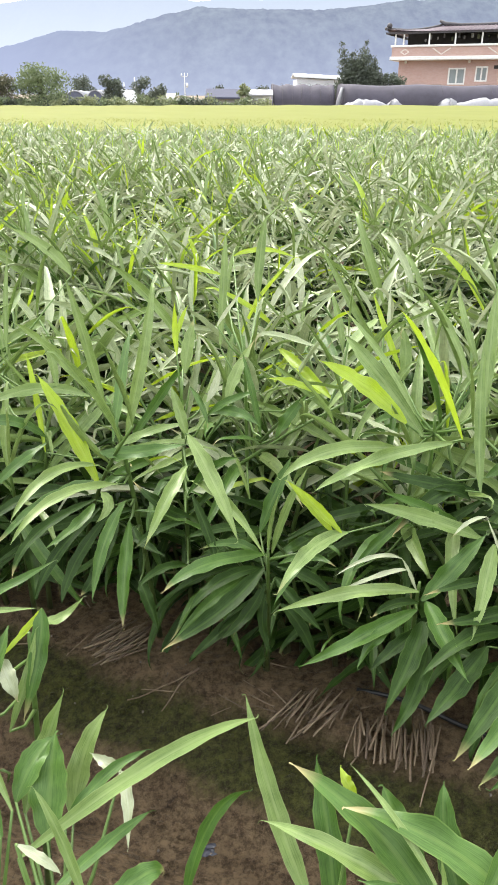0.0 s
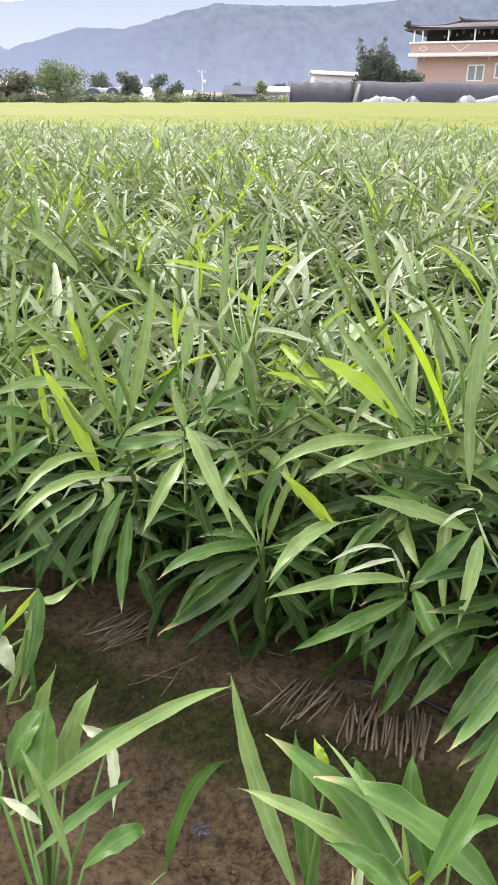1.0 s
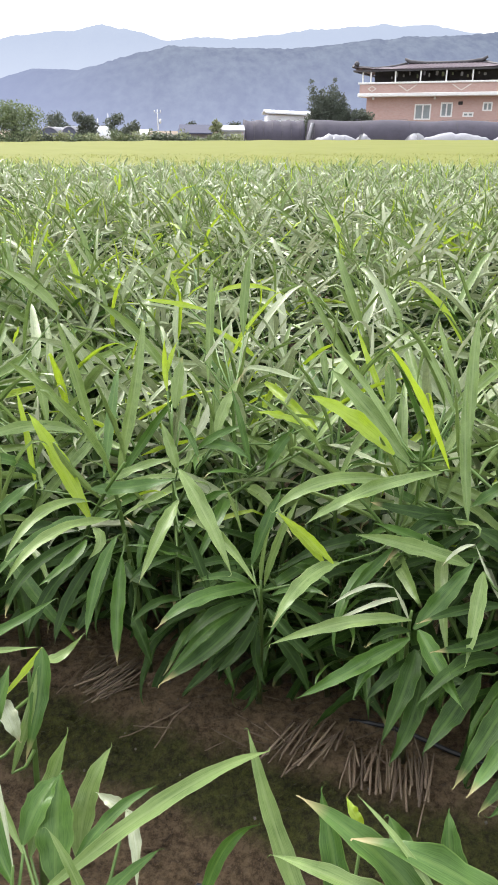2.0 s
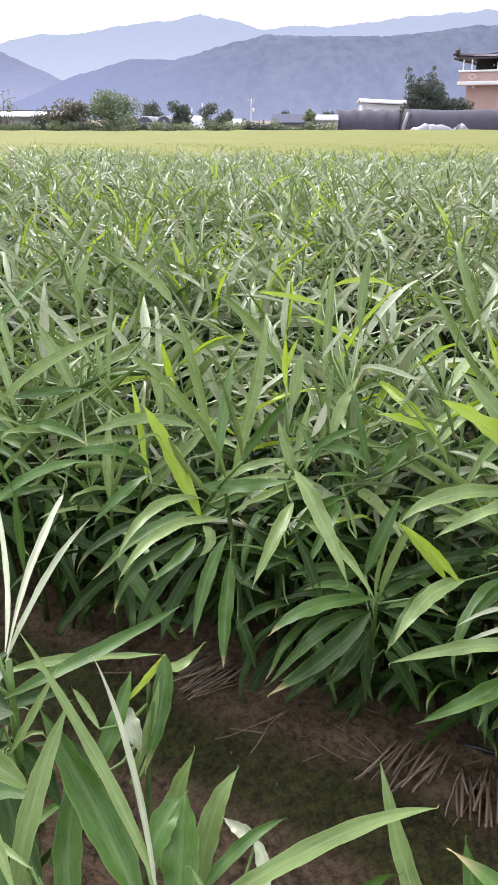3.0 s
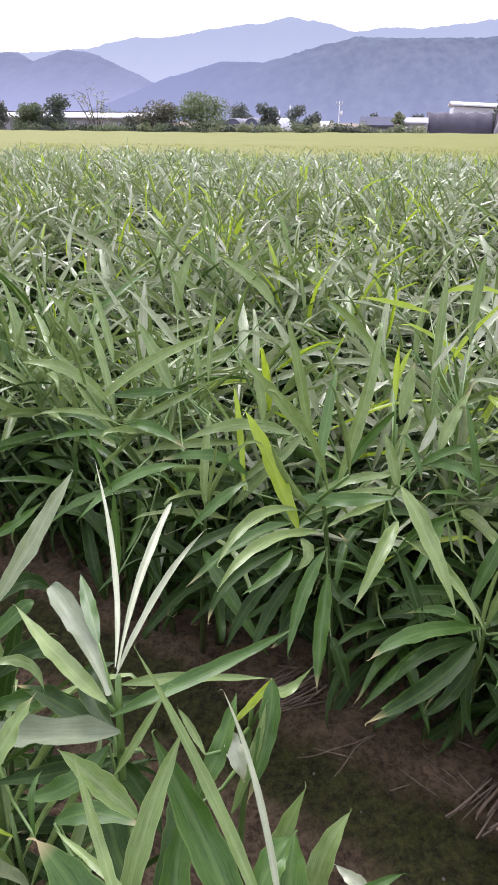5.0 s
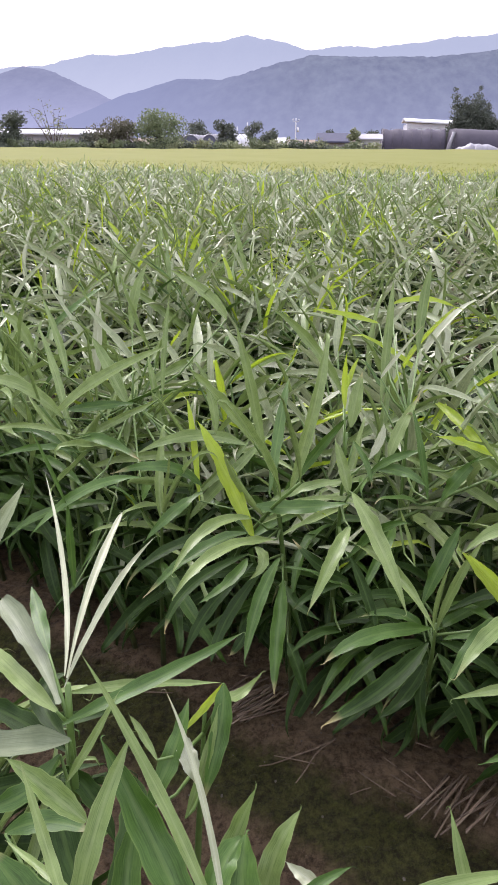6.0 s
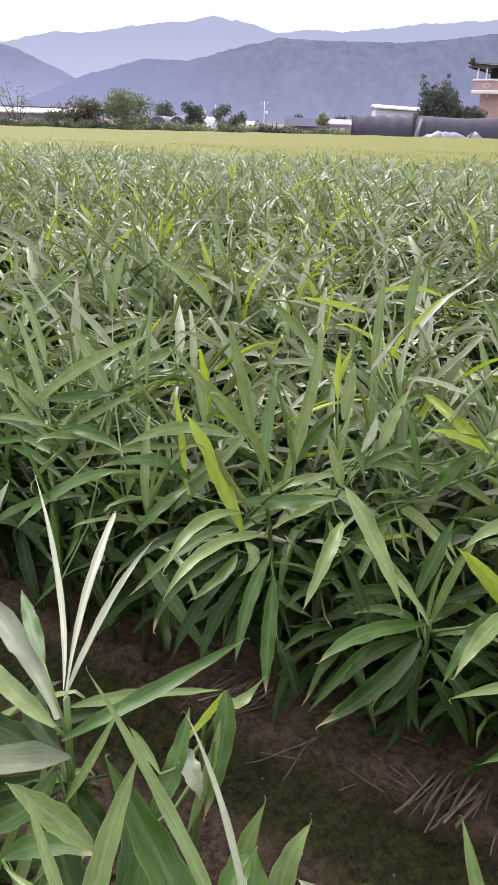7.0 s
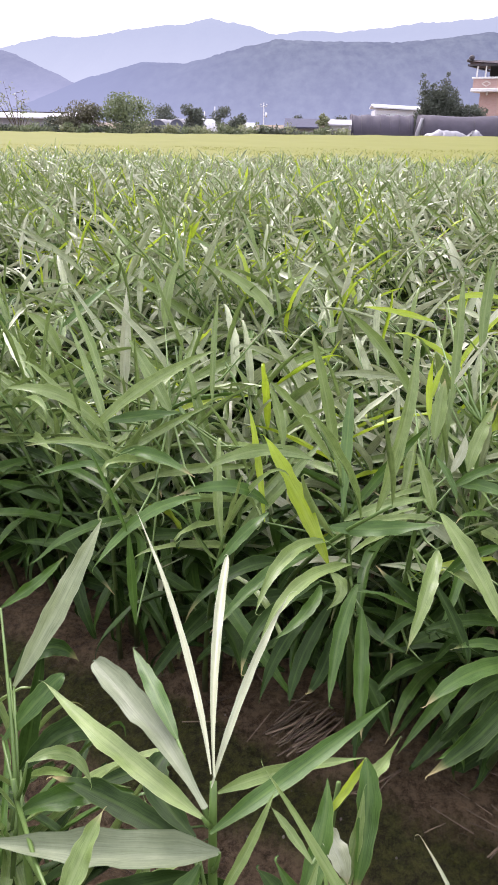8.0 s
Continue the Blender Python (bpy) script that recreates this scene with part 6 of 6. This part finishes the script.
mid_places, far_places = [], []
for bed in range(1, 20):
    mid_v = (bed + 0.5) * PITCH
    lo, hi = bed_span(mid_v)
    built = {1: (-2.4, 1.15), 2: (-2.4, 1.6)}.get(bed)
    if bed < 6:
        lo = max(lo, -2.2 - 1.0 * mid_v)
        pl = clump_places(mid_v - BED, mid_v + BED, lo, hi, 68, GROWN)
        if built:
            pl = [q for q in pl if not built[0] < q[0] < built[1] or (bed == 2 and GROWN.random() < 0.4)]
        mid_places += [q for q in pl if plan(*q)[1] < FIELD_END]
    else:
        far_places += [q for q in clump_places(mid_v - BED, mid_v + BED, lo, hi, 58, GROWN) if plan(*q)[1] < FIELD_END and abs(plan(*q)[0] + 0.12 * plan(*q)[1]) < 1.5 + 0.5 * plan(*q)[1]]
for k in range(900):
    y = GROWN.uniform(FIELD_END - 1.6, FIELD_END)
    p = np.array((GROWN.uniform(-9, 6.5), y))
    far_places.append((float(p @ U), float(p @ V)))
# low filler growth deep inside the nearest beds, added to block light there
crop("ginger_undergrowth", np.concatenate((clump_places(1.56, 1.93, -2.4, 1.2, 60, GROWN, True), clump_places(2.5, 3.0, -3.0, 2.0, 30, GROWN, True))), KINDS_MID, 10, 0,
     "dark low filler leaves inside the ginger beds", True, 1.1, (0.4, 0.68))
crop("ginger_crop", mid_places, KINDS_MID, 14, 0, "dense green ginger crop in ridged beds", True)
# unseen beds added behind and to both sides of the camera, blocking low sky
behind = []
for bed in (-4, -3, -2, -1):
    behind += list(clump_places((bed + 0.5) * PITCH - BED, (bed + 0.5) * PITCH + BED, -6.0, 6.0, 44, GROWN, True))
behind += list(clump_places(0.3, 0.8, -6.0, -2.3, 45, GROWN, True)) + list(clump_places(0.3, 0.8, 0.95, 6.0, 45, GROWN, True))
for bed in range(1, 6):
    mid_v = (bed + 0.5) * PITCH
    behind += list(clump_places(mid_v - BED, mid_v + BED, bed_span(mid_v)[1], 7.0, 44, GROWN, True))
    behind += list(clump_places(mid_v - BED, mid_v + BED, -9.0, -2.2 - mid_v, 44, GROWN, True))
crop("ginger_crop_behind", behind, KINDS_FAR, 11, 0, "dense green ginger crop in ridged beds", False, 1.2)
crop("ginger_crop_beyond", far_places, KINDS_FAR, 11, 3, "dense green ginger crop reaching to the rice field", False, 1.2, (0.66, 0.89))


# ---- straw, hose and pebbles in the furrow ----
STRAW_MESH = []
for k in range(5):
    rr = random.Random(k)
    bow = rr.uniform(-0.02, 0.02)
    sv, sf = tube([(g - 0.5, bow * math.sin(math.pi * g), 0) for g in np.linspace(0, 1, 4)], [0.022, 0.026, 0.025, 0.018], 5)
    STRAW_MESH.append(solid("straw", sv, sf, M_STRAW))


def straw_at(x, y, length, turn, tilt, thick, rr, parent=None):
    m = Matrix.Translation((x, y, soil_z(x, y) + 0.006 + rr.uniform(0, 0.012))) @ Matrix.Rotation(turn, 4, "Z") @ Matrix.Rotation(tilt, 4, "Y")
    ob = hang("straw", rr.choice(STRAW_MESH), None, parent)
    ob.matrix_basis = (parent.matrix_world.inverted() if parent else Matrix()) @ m @ Matrix.Diagonal((length, thick, thick * 0.7, 1))
    return ob


def straw_bundle(x, y, along, across, turn, spread, n, length, label, seed):
    rr = random.Random(seed)
    thing = empty("straw_bundle", Matrix.Translation((x, y, soil_z(x, y))), label, "straw", "cut straw on the bed's edge")
    c, s = math.cos(turn), math.sin(turn)
    for k in range(n):
        a, b = rr.gauss(0, along), (k / (n - 1) - 0.5) * across + rr.gauss(0, 0.008)
        straw_at(x + c * a - s * b, y + s * a + c * b, length * rr.uniform(0.55, 1.15), turn + rr.gauss(0, spread), rr.gauss(0, 0.06), rr.uniform(0.075, 0.15), rr, thing)


straw_bundle(-0.362, 1.628, 0.03, 0.115, 0.80, 0.13, 32, 0.13, "bundle of grey-brown cut straw lying on soil", 1)
straw_bundle(0.155, 1.375, 0.03, 0.135, 0.90, 0.11, 20, 0.15, "bundle of pale cut straw lying on soil", 2)
straw_bundle(0.365, 1.285, 0.015, 0.20, 1.35, 0.10, 32, 0.13, "fan of pale cut straw hanging over the bed's edge", 3)
rr = random.Random(12)
for k in range(46):
    u, v = rr.uniform(-1.3, 0.9), rr.uniform(1.25, 1.5)
    x, y = plan(u, v)
    tagged(straw_at(x, y, rr.uniform(0.04, 0.14), rr.uniform(0, 3.1), rr.gauss(0, 0.08), rr.uniform(0.05, 0.09), rr), "single grey-brown straw lying on soil", "straw", "loose straws")
for k, ((xa, ya), (xb, yb)) in enumerate((((-0.128, 1.53), (-0.313, 1.45)), ((-0.128, 1.53), (-0.217, 1.41)), ((0.33, 1.36), (0.25, 1.24)), ((0.29, 1.37), (0.235, 1.26)))):
    pts = []
    for g in np.linspace(0, 1, 8):
        bow = (0.012, -0.01, 0.006, -0.008)[k] * math.sin(math.pi * g) + 0.003 * math.sin(9 * g + k)
        x, y = xa + (xb - xa) * g - (yb - ya) * bow * 5, ya + (yb - ya) * g + (xb - xa) * bow * 5
        pts.append((x, y, soil_z(x, y) + 0.008))
    v, f = tube(pts, np.linspace(0.0026, 0.0016, 8), 6)
    tagged(hang("dry_stalk", solid("dry_stalk", v, f, M_STRAW)), "long thin dry stalk lying on soil", "straw", "loose straws")

hose_pts = []
for k in range(40):
    u = -0.32 + k * 0.05
    x, y = plan(u, 1.44 + 0.015 * math.sin(k * 0.7))
    hose_pts.append((x, y, soil_z(x, y) + 0.012))
v, f = tube(hose_pts, [0.006] * 40, 8)
tagged(hang("drip_hose", solid("drip_hose", v, f, M_HOSE)), "black drip irrigation hose along the bed", "hose")

for k in range(60):
    rr = random.Random(300 + k)
    u, v = rr.uniform(-1.2, 0.9), rr.uniform(0.85, 1.45)
    x, y = plan(u, v)
    bm = bmesh.new()
    r = rr.uniform(0.0015, 0.0045)
    bmesh.ops.create_icosphere(bm, subdivisions=1, radius=r)
    for w in bm.verts:
        w.co *= rr.uniform(0.75, 1.2)
    ob = part("pebble", bm, M_STONE)
    ob.location = (x, y, soil_z(x, y) + r * 0.5)
    tagged(ob, "small pale pebble half sunk in wet soil", "pebble", "pebbles in the furrow")


def build_clods():
    """Crumbs and clods of wet earth scattered over the furrow and its banks."""
    rng = np.random.default_rng(77)
    ico = bmesh.new()
    bmesh.ops.create_icosphere(ico, subdivisions=1, radius=1.0)
    ico.verts.ensure_lookup_table()
    base = np.array([tuple(w.co) for w in ico.verts])
    faces = np.array([[w.index for w in fc.verts] for fc in ico.faces])
    ico.free()
    vs, fs, n = [], [], 0
    for k in range(1500):
        u, v = rng.uniform(-1.6, 1.1), rng.uniform(0.72, 1.5)
        x, y = plan(u, v)
        r = 0.0025 + 0.011 * rng.random() ** 4
        p = base * r * rng.uniform(0.7, 1.25, (len(base), 1)) * np.array((1.2, 1.0, 0.65))
        vs.append(p + np.array((x, y, soil_z(x, y) + r * 0.2)))
        fs.append(faces + n)
        n += len(base)
    for k in range(900):          # crumbs fallen to the foot of the bank and among the straw
        u, v = rng.uniform(-1.5, 0.9), (rng.normal(1.0, 0.035) if k % 3 else rng.uniform(1.25, 1.5))
        x, y = plan(u, v)
        r = 0.0025 + 0.009 * rng.random() ** 3
        p = base * r * rng.uniform(0.7, 1.25, (len(base), 1)) * np.array((1.2, 1.0, 0.7))
        vs.append(p + np.array((x, y, soil_z(x, y) + r * 0.25)))
        fs.append(faces + n)
        n += len(base)
    me = solid("soil_clods", np.concatenate(vs), [tuple(int(a) for a in q) for q in np.concatenate(fs)], M_SOIL)
    tagged(new("soil_clods", me), "crumbs and clods of wet brown earth", "soil", kind="stuff")


build_clods()


def plastic_scrap(x, y, size, seed):
    """A crumpled scrap of dark film trodden into the mud."""
    rng = np.random.default_rng(seed)
    n = 7
    g = np.linspace(-1, 1, n)
    gx, gy = np.meshgrid(g, g)
    r = np.hypot(gx, gy)
    top = np.stack((gx * size * (1 + 0.2 * rng.normal(0, 1, gx.shape)), gy * size * 0.8 * (1 + 0.2 * rng.normal(0, 1, gx.shape)), 0.3 * size * rng.random(gx.shape) * (1.2 - r * 0.6)), 2).reshape(-1, 3)
    a = (np.arange(n - 1)[:, None] * n + np.arange(n - 1)[None, :]).ravel()
    quads = np.stack((a, a + 1, a + n + 1, a + n), 1)
    under = top - np.array((0, 0, 0.0012))
    me = joined("plastic_scrap", [(np.concatenate((top, under)), np.concatenate((quads, quads[:, ::-1] + n * n)), np.zeros((2 * n * n, 2)), 0)], [M_SCRAP], False)
    ob = hang("plastic_scrap", me)
    ob.location = (x, y, soil_z(x, y) + 0.004)
    tagged(ob, "crumpled dark blue-grey plastic scrap in wet mud", "plastic scrap")


plastic_scrap(-0.088, 1.1, 0.02, 5)
